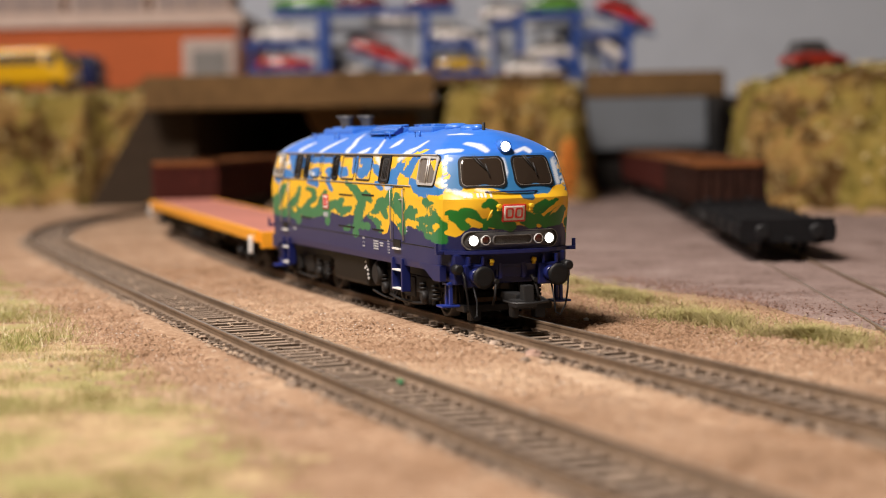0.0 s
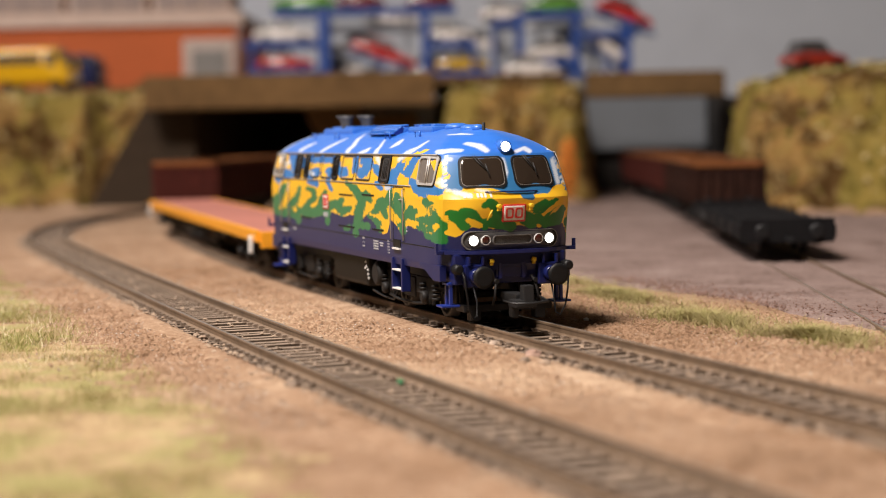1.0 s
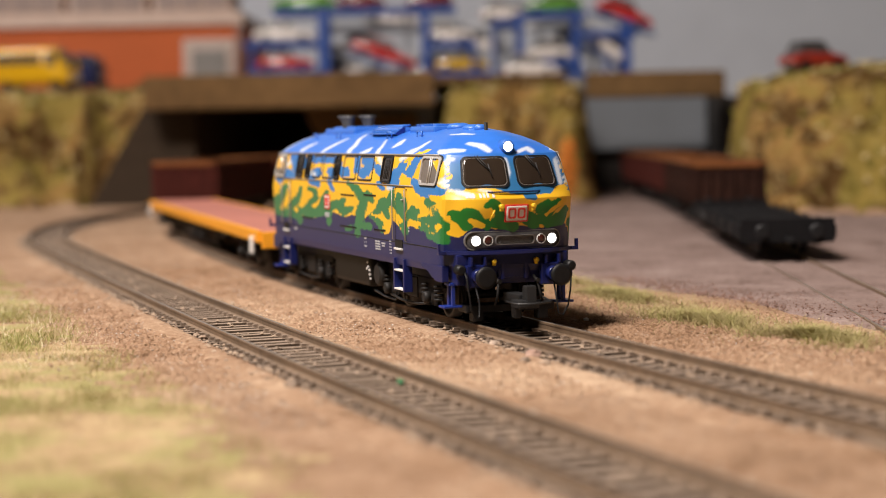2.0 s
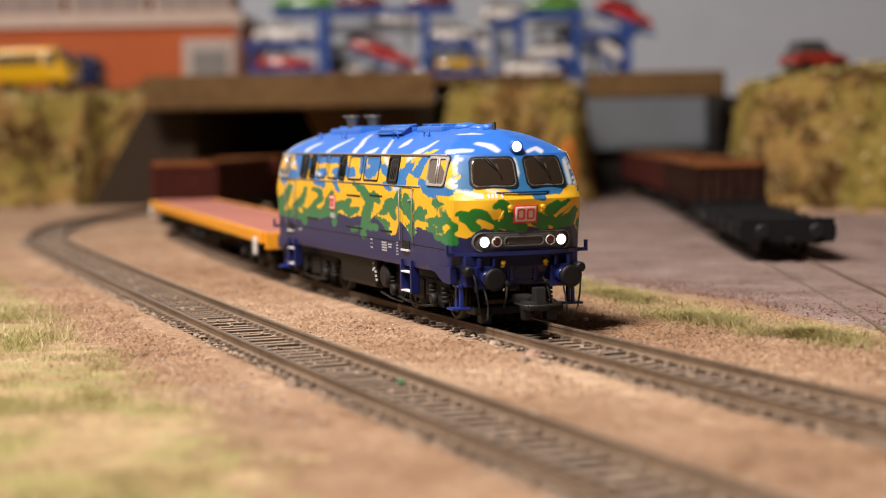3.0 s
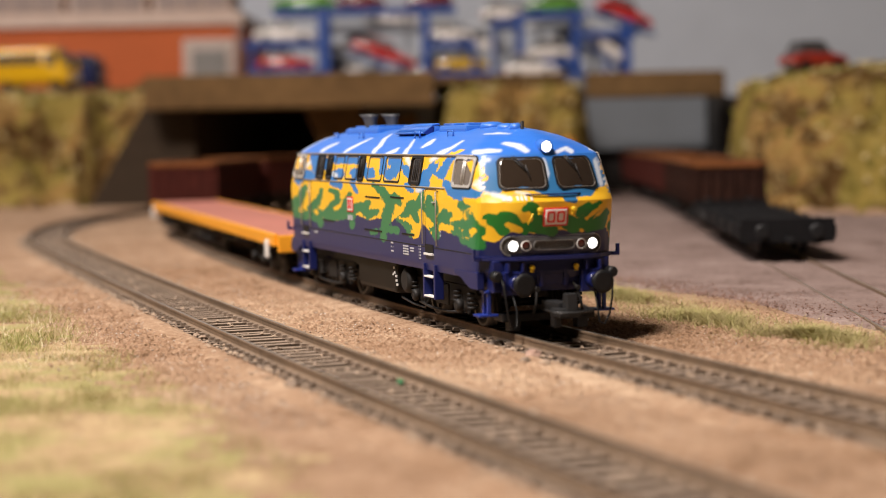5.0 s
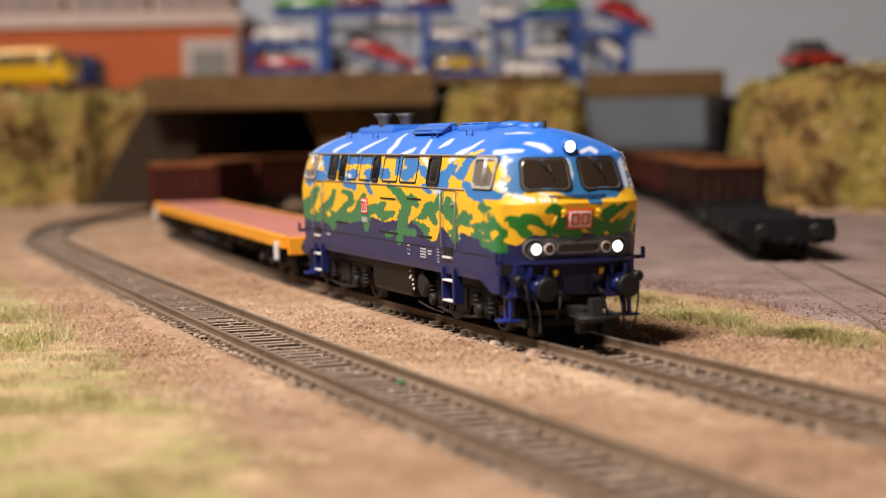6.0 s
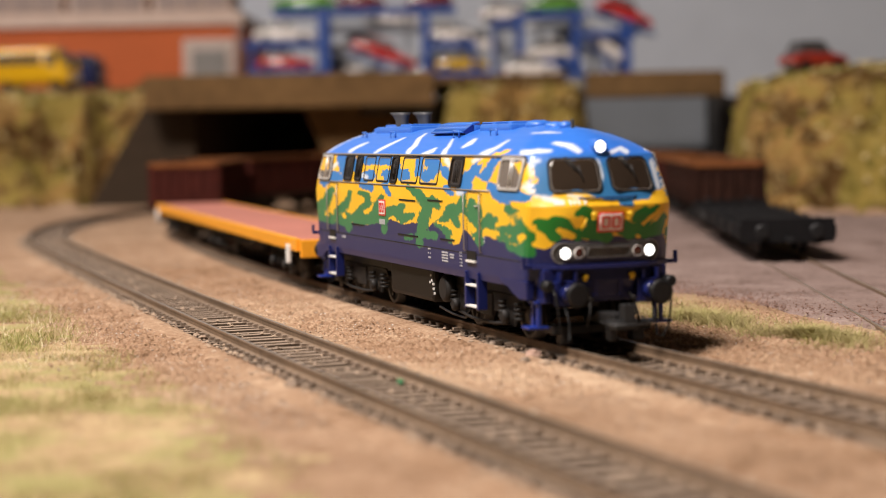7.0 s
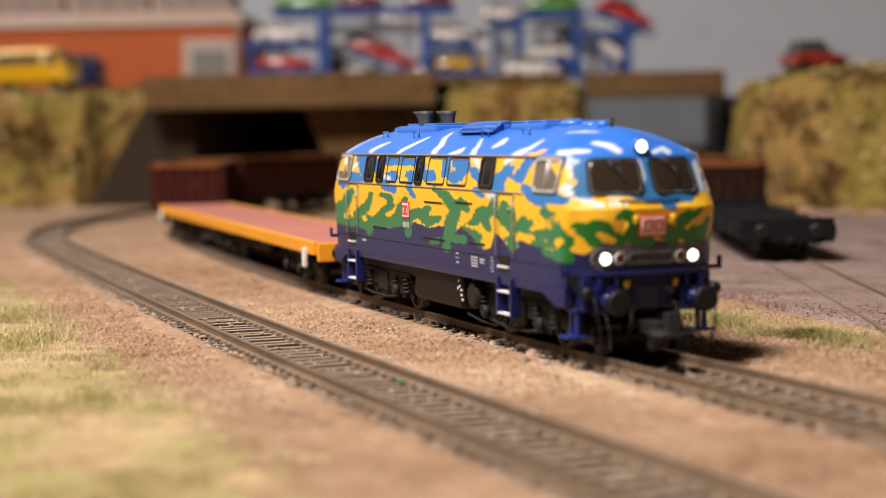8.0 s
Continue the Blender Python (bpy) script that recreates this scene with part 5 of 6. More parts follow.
slab("upper_deck", M_BRIDGE, [(-0.235, 1.347), (0.098, 1.347), (0.098, 1.72), (-0.235, 1.72)], 0.0865, 0.0925, "brown upper board carrying the car carriers", "deck")
slab("upper_deck", M_BRIDGE, [(0.0985, 1.47), (0.24, 1.47), (0.24, 1.72), (0.0985, 1.72)], 0.0865, 0.0925, "brown upper board behind the siding bridge", "deck")
slab("upper_deck", M_BRIDGE, [(-0.75, 1.47), (-0.2355, 1.47), (-0.2355, 2.05), (-0.75, 2.05)], 0.0845, 0.0920, "brown upper board below the factory", "deck")
bm_wing = bmesh.new()
# wing and cutting walls carry the bridge's shade in their dark tone
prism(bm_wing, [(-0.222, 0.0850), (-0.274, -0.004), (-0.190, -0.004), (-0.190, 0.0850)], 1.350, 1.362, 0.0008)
tagged(part("wing_wall", bm_wing, M_DARKWALL, place=BACK), "sloping wing wall, darkened for the shade below the bridge", "wall", kind="structure")
slab("abutment", M_DARKWALL, [(-0.215, 1.364), (-0.190, 1.364), (-0.115, 1.69), (-0.15, 1.69)], -0.004, 0.0860, "concrete cutting wall, darkened for the shade below the bridge", "wall")
# added back wall, standing in for the darkness of the opening
slab("abutment", M_DARKWALL, [(-0.16, 1.695), (-0.070, 1.695), (-0.070, 1.715), (-0.16, 1.715)], -0.004, 0.0860, "near-black wall added for the shade deep in the cutting", "wall")
slab("abutment", M_BRIDGE, [(-0.098, 1.40), (-0.064, 1.358), (-0.062, 1.66), (-0.075, 1.68)], -0.004, 0.0860, "brown cutting wall below the deck", "wall")
bm_wing = bmesh.new()
prism(bm_wing, [(-0.112, 0.0862), (-0.0625, 0.0862), (-0.0625, 0.0640), (-0.018, 0.0640), (-0.018, -0.004), (-0.074, -0.004)], 1.3475, 1.3570, 0.0008)
tagged(part("wing_wall", bm_wing, M_BRIDGE, place=BACK), "brown sloping wall beside the cutting below the bridge", "wall", kind="structure")
slab("fascia_panel", M_FASCIA, [(-0.061, 1.362), (-0.004, 1.362), (-0.004, 1.367), (-0.061, 1.367)], 0.034, 0.0860, "grey-blue board below the upper deck", "panel")
slab("fascia_panel", M_FASCIA, [(0.105, 1.455), (0.2215, 1.455), (0.2215, 1.460), (0.105, 1.460)], 0.032, 0.0920, "grey-blue board below the upper deck", "panel")
slab("backdrop", M_BACKDROP, [(-1.6, 2.10), (1.6, 2.10), (1.6, 2.14), (-1.6, 2.14)], -0.3, 0.9, "plain grey-blue painted backdrop board", "backdrop")


def room():
    for nm, a in (("wall_north", (-2.6, 2.6, 2.4, 2.5, -1.0, 1.5)), ("wall_south", (-2.6, 2.6, -2.5, -2.4, -1.0, 1.5)), ("wall_east", (2.5, 2.6, -2.4, 2.4, -1.0, 1.5)), ("wall_west", (-2.6, -2.5, -2.4, 2.4, -1.0, 1.5))):
        tagged(part(nm, boxed(*a), M_ROOM), "plain pale painted room wall", "wall", kind="structure")
    tagged(part("ceiling", boxed(-2.6, 2.6, -2.5, 2.5, 1.5, 1.6), M_ROOM), "plain pale ceiling", "ceiling", kind="structure")
    tagged(part("floor", boxed(-2.6, 2.6, -2.5, 2.5, -1.1, -1.0), M_ROOMFLOOR), "plain dark floor below the layout", "floor", kind="structure")


room()


def yard():
    """The smoother greyish yard beside the track, with a ragged edge."""
    bm = bmesh.new()
    xs = np.linspace(-1.0, 0.5, 150)
    rows = []
    for x in xs:
        edge = 0.088 + 0.010 * noise.noise(Vector((x * 14, 0, 0))) + 0.004 * noise.noise(Vector((x * 60, 4, 0))) + max(0.0, -0.22 - x) * 0.55
        line = []
        for j in range(40):
            y = edge + (0.75 - edge) * (j / 39) ** 1.7
            p = Vector((x, y, 0))
            z = -0.0021 + 0.0004 * noise.noise(p * 22) + 0.0002 * noise.noise(p * 130) - (0.0022 if j == 0 else 0)
            line.append(bm.verts.new((x, y, z)))
        rows.append(line)
    for a, b in zip(rows, rows[1:]):
        for j in range(39):
            bm.faces.new((a[j], b[j], b[j + 1], a[j + 1])).smooth = True
    return tagged(part("yard", bm, M_YARD), "worn greyish brown yard surface beside the track", "yard", kind="structure")


yard()


# ---------------------------------------------------------------- parked wagons on the siding
def on_siding(s, reach):
    a, _ = SIDING.at(s - reach)
    b, _ = SIDING.at(s + reach)
    d = a - b
    mid = (a + b) / 2
    return pose(mid.x, mid.y, 0, 0, 0, math.degrees(math.atan2(d.y, d.x)))


def black_flat():
    top = thing("flat_wagon", "low black flat wagon parked on the siding", "wagon", place=on_siding(0.842, 0.06))
    h, w = 0.091, 0.0172
    part("deck", boxed(-h, h, -w, w, 0.0092, 0.0106, 0.0003), M_SOOT, top)
    first = None
    for i in range(12):
        m = Matrix.Translation((-h + 0.008 + i * (2 * h - 0.016) / 11, 0, 0))
        if first is None:
            first = part("cross_board", boxed(-0.0028, 0.0028, -w + 0.002, w - 0.002, 0.0106, 0.0120, 0.0004), M_SOOT, top, place=m)
        else:
            again(first, "cross_board", m)
    for s in (-1, 1):
        part("side_sill", boxed(-h, h, s * w - 0.0008, s * w + 0.0008, 0.0068, 0.0118, 0.0003), M_SOOT, top)
        part("end_board", boxed(s * h - 0.0008, s * h + 0.0008, -w, w, 0.0052, 0.0142, 0.0003), M_SOOT, top)
        for x in np.linspace(-0.078, 0.078, 6):
            part("stake_pocket", boxed(x - 0.0012, x + 0.0012, s * (w + 0.0012) - 0.0006, s * (w + 0.0012) + 0.0006, 0.0072, 0.0126, 0.0002), M_BLACK, top)
        for e in (-1, 1):
            buffer(top, s * (h + 0.0006), e * 0.0100, 0.0098, s)
        part("label_plate", boxed(-0.05 - 0.006, -0.05 + 0.006, s * (w + 0.0009) - 0.0002, s * (w + 0.0009) + 0.0002, 0.0078, 0.0108), M_GREY2, top, "grey label plate")
    part("coupler", boxed(h, h + 0.008, -0.0013, 0.0013, 0.0055, 0.0075, 0.0003), M_BLACK, top)
    part("centre_sill", boxed(-h, h, -0.006, 0.006, 0.0070, 0.0092), M_BLACK, top)
    for x in (-0.062, 0.062):
        bogie(top, x, 0.0104, 0.0053, False)
    return top


black_flat()
SIDING_GROUP = "goods wagons parked on the siding"
M_WORN = mat("worn_oxide", (0.030, 0.012, 0.008), 0.85, spec=0.12, grain=0.8, scale=110, bump=0.0002)
worn_gondola = gondola(SIDING_GROUP, "weathered brown open goods wagon parked on the siding", 0.0302, M_WORN)
worn_gondola.matrix_basis = on_siding(1.030, 0.05)
red_gondola = gondola(SIDING_GROUP, "rust-red open goods wagon parked on the siding", 0.0302)
red_gondola.matrix_basis = on_siding(1.200, 0.05)
copy_thing(red_gondola, on_siding(1.370, 0.05))


# ---------------------------------------------------------------- factory
def factory():
    top = thing("factory", "orange brick factory hall with a pale cornice and roof lights", "building", place=BACK @ Matrix.Translation((0, 1.72, 0)))
    wall = part("wall", boxed(-0.70, -0.1935, 0.0, 0.25, 0.0920, 0.1590, 0.0008), M_BRICK, top, "orange-red brick wall")
    part("cornice", boxed(-0.705, -0.1915, -0.004, 0.252, 0.1590, 0.1713, 0.001), M_PALE, top, "pale pinkish cornice")
    part("roof", boxed(-0.70, -0.20, 0.005, 0.25, 0.1713, 0.1733), M_PALE, top)
    for i in range(6):
        x0 = -0.70 + i * 0.083
        lt = part("roof_light", boxed(x0 + 0.004, x0 + 0.080, 0.012, 0.10, 0.1733, 0.1960, 0.001), M_PALE, top, "pale framed roof light")
        for j in range(3):
            part("pane", boxed(x0 + 0.008 + j * 0.0235, x0 + 0.029 + j * 0.0235, 0.0095, 0.0125, 0.1760, 0.1930), M_ROOFPANE, lt, "mauve-grey pane")
    gate = part("gate_frame", boxed(-0.2515, -0.2000, -0.003, 0.004, 0.0920, 0.1460, 0.0008), M_PALE2, top, "pale grey gate frame")
    part("gate", boxed(-0.2420, -0.2085, -0.0045, -0.0025, 0.0920, 0.1350, 0.0005), M_GATE, gate, "grey roller gate")
    for i in range(8):
        part("gate_slat", boxed(-0.2415, -0.2090, -0.0052, -0.0045, 0.0925 + i * 0.0053, 0.0925 + i * 0.0053 + 0.0042), M_GATE, gate)
    part("drain_pipe", tube(bmesh.new(), [(-0.1965, -0.003, 0.1590), (-0.1965, -0.003, 0.0920)], 0.0016, 8), M_GATE, top)
    return top


M_BRICK = mat("factory_brick", (0.50, 0.108, 0.026), 0.8, grain=0.18, scale=160, bump=0.0003)
M_PALE = mat("cornice_pale", (0.58, 0.44, 0.37), 0.8, grain=0.12, scale=60)
M_PALE2 = mat("gate_frame_grey", (0.50, 0.40, 0.35), 0.7, grain=0.1, scale=60)
M_GATE = mat("gate_grey", (0.24, 0.225, 0.21), 0.6, grain=0.1, scale=60)
M_ROOFPANE = mat("roof_pane", (0.30, 0.235, 0.215), 0.3, grain=0.12, scale=40)
factory()


# ---------------------------------------------------------------- toy cars and the car carriers
CAR_PAINT = {}


# two added near-black slabs stand in for the shade under the siding bridge
slab("pier", M_DARK_FILL, [(0.2225, 1.40), (0.240, 1.40), (0.240, 1.455), (0.2225, 1.455)], -0.004, 0.0740, "near-black block added for the shaded strip beside the bank", "wall")
slab("under_wall", M_DARK_FILL, [(0.100, 1.470), (0.240, 1.470), (0.240, 1.478), (0.100, 1.478)], -0.004, 0.0860, "near-black sheet added for the shade below the upper deck", "wall")


def car(colour, key, label, m, length=0.048, group="cars on the carriers", roof=None):
    """A small model car: shell, glass house, roof, bumpers, lamps and wheels."""
    if key not in CAR_PAINT:
        CAR_PAINT[key] = mat("car_paint_" + key, colour, 0.20, coat=0.6, grain=0.04, scale=200)
    paint = CAR_PAINT[key]
    k = length / 0.048
    top = thing("toy_car", label, "car", group, m @ Matrix.Diagonal((1.05, 1.1, 1.22, 1)))
    bm = bmesh.new()
    prism(bm, [(x * k, z) for x, z in ((-0.0240, 0.0030), (-0.0243, 0.0072), (-0.0225, 0.0090), (-0.0120, 0.0096), (0.0105, 0.0094), (0.0215, 0.0080), (0.0242, 0.0062), (0.0240, 0.0028), (0.0200, 0.0022), (-0.0200, 0.0022))], -0.0098, 0.0098, 0.0016)
    part("body", bm, paint, top, smooth=True)
    bm = bmesh.new()
    lo = [(-0.0195, -0.0088), (0.0105, -0.0088), (0.0105, 0.0088), (-0.0195, 0.0088)]
    hi = [(-0.0150, -0.0072), (0.0035, -0.0072), (0.0035, 0.0072), (-0.0150, 0.0072)]
    a = [bm.verts.new((x * k, y, 0.0093)) for x, y in lo]
    b = [bm.verts.new((x * k, y, 0.0152)) for x, y in hi]
    bm.faces.new(a)
    bm.faces.new(b)
    for i in range(4):
        bm.faces.new((a[i], a[(i + 1) % 4], b[(i + 1) % 4], b[i]))
    part("glass_house", bm, M_PANE2, top, "dark tinted windows")
    part("car_roof", boxed(-0.0155 * k, 0.0040 * k, -0.0075, 0.0075, 0.0150, 0.0158, 0.0003), roof or paint, top)
    for e in (-1, 1):
        part("bumper", boxed(e * 0.0243 * k - 0.0006, e * 0.0243 * k + 0.0006, -0.0092, 0.0092, 0.0032, 0.0046, 0.0002), M_GREY2, top)
        for s in (-1, 1):
            part("lamp", boxed(e * 0.0240 * k - 0.0006, e * 0.0240 * k + 0.0006, s * 0.0075 - 0.0014, s * 0.0075 + 0.0014, 0.0052, 0.0066, 0.0002), M_SILVER if e > 0 else M_RED, top)
            bm = bmesh.new()
            turned(bm, [(-0.0012, 0.0032), (0.0010, 0.0032), (0.0012, 0.0020), (0.0010, 0.0018)], Matrix.Translation((e * 0.0148 * k, s * 0.0088, 0.0032)) @ pose(0, 0, 0, 0, 0, 90 * s), 14)
            part("wheel", bm, M_BLACK, top, "black wheel")
    return top


def at_back(u, d, z, turn=0.0, tilt=0.0):
    """A place in the background; turn about the vertical, tilt nose-down along its length."""
    return BACK @ Matrix.Translation((u, d, z)) @ pose(0, 0, 0, 0, tilt, turn)


M_BLUEFRAME = mat("carrier_blue", (0.016, 0.062, 0.28), 0.4, grain=0.15, scale=120)
M_DECKGREY = mat("carrier_deck", (0.50, 0.51, 0.54), 0.5, grain=0.12, scale=120)


def carrier(u0, u1, decks, posts, ramps, label, away=1.60, frame_paint=None):
    """A car-carrier wagon: wheels, decks on blue posts with rails, and sloping ramps."""
    paint = frame_paint or M_BLUEFRAME
    mid = (u0 + u1) / 2
    top = thing("car_carrier", label, "car carrier", "car carriers on the upper deck", at_back(mid, away, 0.0925))
    L = (u1 - u0) / 2
    part("chassis", boxed(-L, L, -0.0130, 0.0130, 0.0040, 0.0074, 0.0006), paint, top)
    for a, b, z, grey in decks:
        dk = part("deck", boxed(a - mid, b - mid, -0.0135, 0.0135, z - 0.0925 - 0.0030, z - 0.0925, 0.0004), M_DECKGREY if grey else paint, top, "grey deck" if grey else "blue deck")
        for s in (-1, 1):
            part("deck_rail", boxed(a - mid, b - mid, s * 0.0142 - 0.0006, s * 0.0142 + 0.0006, z - 0.0925 - 0.0050, z - 0.0925 + 0.0012, 0.0002), paint, dk)
    for u, z1, w in posts:
        for s in (-1, 1):
            part("post", boxed(u - mid - w / 2, u - mid + w / 2, s * 0.0150 - 0.0012, s * 0.0150 + 0.0012, 0.0050, z1 - 0.0925, 0.0005), paint, top)
    for (ua, za), (ub, zb) in ramps:
        bm = bmesh.new()
        prism(bm, [(ua - mid, za - 0.0925), (ub - mid, zb - 0.0925), (ub - mid, zb - 0.0950), (ua - mid, za - 0.0950)], -0.0130, 0.0130, 0.0003)
        part("ramp", bm, paint, top, "sloping blue ramp")
        um, zm = (ua + ub) / 2 - mid, (za + zb) / 2 - 0.0925
        for s in (-1, 1):
            part("strut", boxed(um - 0.0012, um + 0.0012, s * 0.0128 - 0.001, s * 0.0128 + 0.001, 0.0060, zm - 0.001), paint, top)
    for x in (-L * 0.78, -L * 0.62, L * 0.62, L * 0.78):
        for s in (-1, 1):
            bm = bmesh.new()
            turned(bm, [(-0.001, 0.0042), (0.001, 0.0042), (0.0012, 0.003)], Matrix.Translation((x, s * 0.0110, 0.0042)) @ pose(0, 0, 0, 0, 0, 90 * s), 16)
            part("wheel", bm, M_BLACK, top)
    return top


carrier(-0.176, 0.046, [(-0.176, -0.105, 0.1335, True), (-0.150, 0.016, 0.1620, False), (-0.015, 0.034, 0.1305, True), (-0.174, -0.108, 0.1080, False), (-0.176, 0.046, 0.1035, False)],
        [(-0.104, 0.1620, 0.011), (-0.012, 0.1640, 0.008), (-0.170, 0.1340, 0.003), (0.031, 0.1310, 0.003)], [((-0.083, 0.1250), (-0.022, 0.1040))], "blue two-deck car carrier with toy cars")
carrier(0.048, 0.192, [(0.048, 0.076, 0.1485, False), (0.066, 0.128, 0.1124, True), (0.076, 0.134, 0.1557, False), (0.048, 0.192, 0.0995, False), (0.122, 0.180, 0.1375, False)],
        [(0.050, 0.1490, 0.003), (0.073, 0.1555, 0.007), (0.124, 0.1555, 0.007), (0.171, 0.1480, 0.006)], [((0.138, 0.1580), (0.196, 0.1360)), ((0.132, 0.1300), (0.172, 0.1000))], "blue two-deck car carrier with toy cars and ramps")
carrier(-0.110, 0.150, [(-0.110, 0.150, 0.1240, True), (-0.110, 0.150, 0.1500, True), (-0.110, 0.150, 0.1010, False)],
        [(-0.106, 0.1500, 0.003), (-0.060, 0.1500, 0.004), (-0.030, 0.1500, 0.004), (0.020, 0.1500, 0.004), (0.058, 0.1500, 0.003), (0.095, 0.1500, 0.004), (0.146, 0.1500, 0.003)], [], "pale grey car carrier standing behind", 1.655, M_DECKGREY)

RED, WHITE, GREEN, DARKRED, GOLD, SILVER = (0.50, 0.015, 0.015), (0.78, 0.72, 0.68), (0.10, 0.30, 0.03), (0.16, 0.012, 0.014), (0.62, 0.36, 0.01), (0.36, 0.37, 0.40)
car(RED, "red", "shiny red toy car on the lower deck", at_back(-0.1405, 1.60, 0.1080, 0), 0.049)
car(WHITE, "white", "cream white toy car on the middle deck", at_back(-0.1405, 1.60, 0.1335, 0), 0.052)
car(GREEN, "green", "green toy car on the upper deck", at_back(-0.1220, 1.60, 0.1620, 180), 0.054)
car(RED, "red", "red toy car sloping down the ramp", at_back(-0.0520, 1.60, 0.1149, 0, 19.0), 0.058)
car(DARKRED, "darkred", "dark red toy car on the upper deck", at_back(-0.0700, 1.60, 0.1620, 0), 0.040)
car(DARKRED, "darkred", "dark red toy car on the upper deck", at_back(-0.0080, 1.60, 0.1620, 180), 0.040)
car(WHITE, "white", "cream white toy car on the short deck", at_back(0.0100, 1.60, 0.1305, 0), 0.040)
car(GOLD, "gold", "golden yellow toy car on the lower deck", at_back(0.0205, 1.60, 0.1035, 0), 0.046)
car(WHITE, "white", "cream white toy car on the upper deck", at_back(0.0580, 1.60, 0.1485, 0), 0.036)
car(WHITE, "white", "cream white toy car on the middle deck", at_back(0.0950, 1.60, 0.1124, 180), 0.050)
car(WHITE, "white", "cream white toy car parked on the deck", at_back(0.0760, 1.45, 0.0925, 0), 0.042, "cars on the deck")
car(GREEN, "green", "green toy car on the upper deck", at_back(0.1050, 1.60, 0.1557, 180), 0.048)
car(RED, "red", "red toy car sloping down the ramp", at_back(0.1670, 1.60, 0.1473, 0, 20.8), 0.051)
car(WHITE, "white", "cream white toy car on the steep ramp", at_back(0.1520, 1.60, 0.1154, 0, 36.9), 0.044)
for i, (u, z) in enumerate(((-0.080, 0.1240), (-0.004, 0.1010), (0.040, 0.1240), (0.115, 0.1240), (-0.085, 0.1010), (0.112, 0.1010), (-0.045, 0.1500), (0.078, 0.1500))):
    car(SILVER if i % 2 else WHITE, "silver" if i % 2 else "white", "silver toy car on the carrier behind" if i % 2 else "cream white toy car on the carrier behind", at_back(u, 1.655, z, 180 * (i % 3 == 0)), 0.046)


def van(colour, key, label, m, length, height):
    """A tall model delivery van: rounded box, raked nose, windows, lamps, wheels."""
    paint = CAR_PAINT.setdefault(key, mat("car_paint_" + key, colour, 0.22, coat=0.7, grain=0.05, scale=200))
    top = thing("toy_van", label, "van", "vans by the factory", m)
    L, H, W = length / 2, height, 0.0125
    bm = bmesh.new()
    prism(bm, [(-L, 0.005), (-L, H - 0.002), (-L + 0.002, H), (L - 0.016, H), (L - 0.012, H - 0.002), (L - 0.005, H * 0.52), (L, H * 0.46), (L, 0.005)], -W, W, 0.0050)
    part("body", bm, paint, top, smooth=True)
    bm = bmesh.new()
    prism(bm, [(L - 0.0108, H - 0.004), (L - 0.0040, H * 0.54), (L - 0.0052, H * 0.54), (L - 0.0120, H - 0.004)], -W + 0.0015, W - 0.0015)
    part("windscreen", bm, M_PANE2, top, "dark windscreen")
    for s in (-1, 1):
        part("side_window", boxed(L - 0.022, L - 0.0125, s * W - 0.0003, s * W + 0.0003, H * 0.58, H - 0.005, 0.0002), M_PANE2, top)
        part("side_window", boxed(-L + 0.006, L - 0.026, s * W - 0.0003, s * W + 0.0003, H * 0.62, H - 0.006, 0.0002), M_PANE2, top)
        part("lamp", boxed(L - 0.0004, L + 0.0006, s * 0.0085 - 0.0018, s * 0.0085 + 0.0018, 0.0085, 0.0115, 0.0003), M_SILVER, top)
        for x in (-L * 0.62, L * 0.62):
            bm = bmesh.new()
            turned(bm, [(-0.002, 0.0045), (0.001, 0.0045), (0.0013, 0.003)], Matrix.Translation((x, s * (W - 0.0012), 0.0045)) @ pose(0, 0, 0, 0, 0, 90 * s), 16)
            part("wheel", bm, M_BLACK, top, "black wheel")
    part("bumper", boxed(L - 0.0005, L + 0.0012, -W, W, 0.0050, 0.0075, 0.0004), M_GREY2, top)
    return top


van((0.74, 0.41, 0.010), "yellow", "yellow delivery van parked before the factory", at_back(-0.3500, 1.520, 0.0920, -14), 0.074, 0.037)
van((0.018, 0.026, 0.085), "blue", "dark blue van parked before the factory", at_back(-0.3180, 1.590, 0.0920, 84), 0.040, 0.032)


def hill_car():
    u, d = 0.2415, 1.130
    z = hill(u, d) - 0.0058
    car((0.26, 0.024, 0.014), "maroon", "red toy car with a black roof on the grassy bank", at_back(u, d, z, 18), 0.037, "cars on the bank", M_BLACK2)


hill_car()


# ---------------------------------------------------------------- scatter: stones, ballast, grass
def stones(name, places, size, material, label, flat=0.6):
    """Many small angular stones in one mesh."""
    verts, faces = [], []
    shape = [(1, 0, 0), (0, 1, 0), (-1, 0, 0), (0, -1, 0), (0, 0, 1), (0, 0, -1)]
    tri = [(0, 1, 4), (1, 2, 4), (2, 3, 4), (3, 0, 4), (1, 0, 5), (2, 1, 5), (3, 2, 5), (0, 3, 5)]
    for x, y, z in places:
        r = random.uniform(*size)
        a = random.uniform(0, 6.28)
        b = len(verts)
        for vx, vy, vz in shape:
            j = random.uniform(0.65, 1.25)
            px, py = vx * r * j, vy * r * j
            verts.append((x + px * math.cos(a) - py * math.sin(a), y + px * math.sin(a) + py * math.cos(a), z + vz * r * flat * j))
        faces += [tuple(b + i for i in t) for t in tri]
    me = bpy.data.meshes.new(name)
    me.from_pydata(verts, [], faces)
    me.materials.append(material)
    return tagged(new(name, me), label, "stones", kind="stuff")


def along(line, n, s0, s1, spread):
    out = []
    for _ in range(n):
        p, a = line.at(random.uniform(s0, s1))
        o = spread()
        out.append((p.x - math.sin(a) * o, p.y + math.cos(a) * o, 0))
    return out


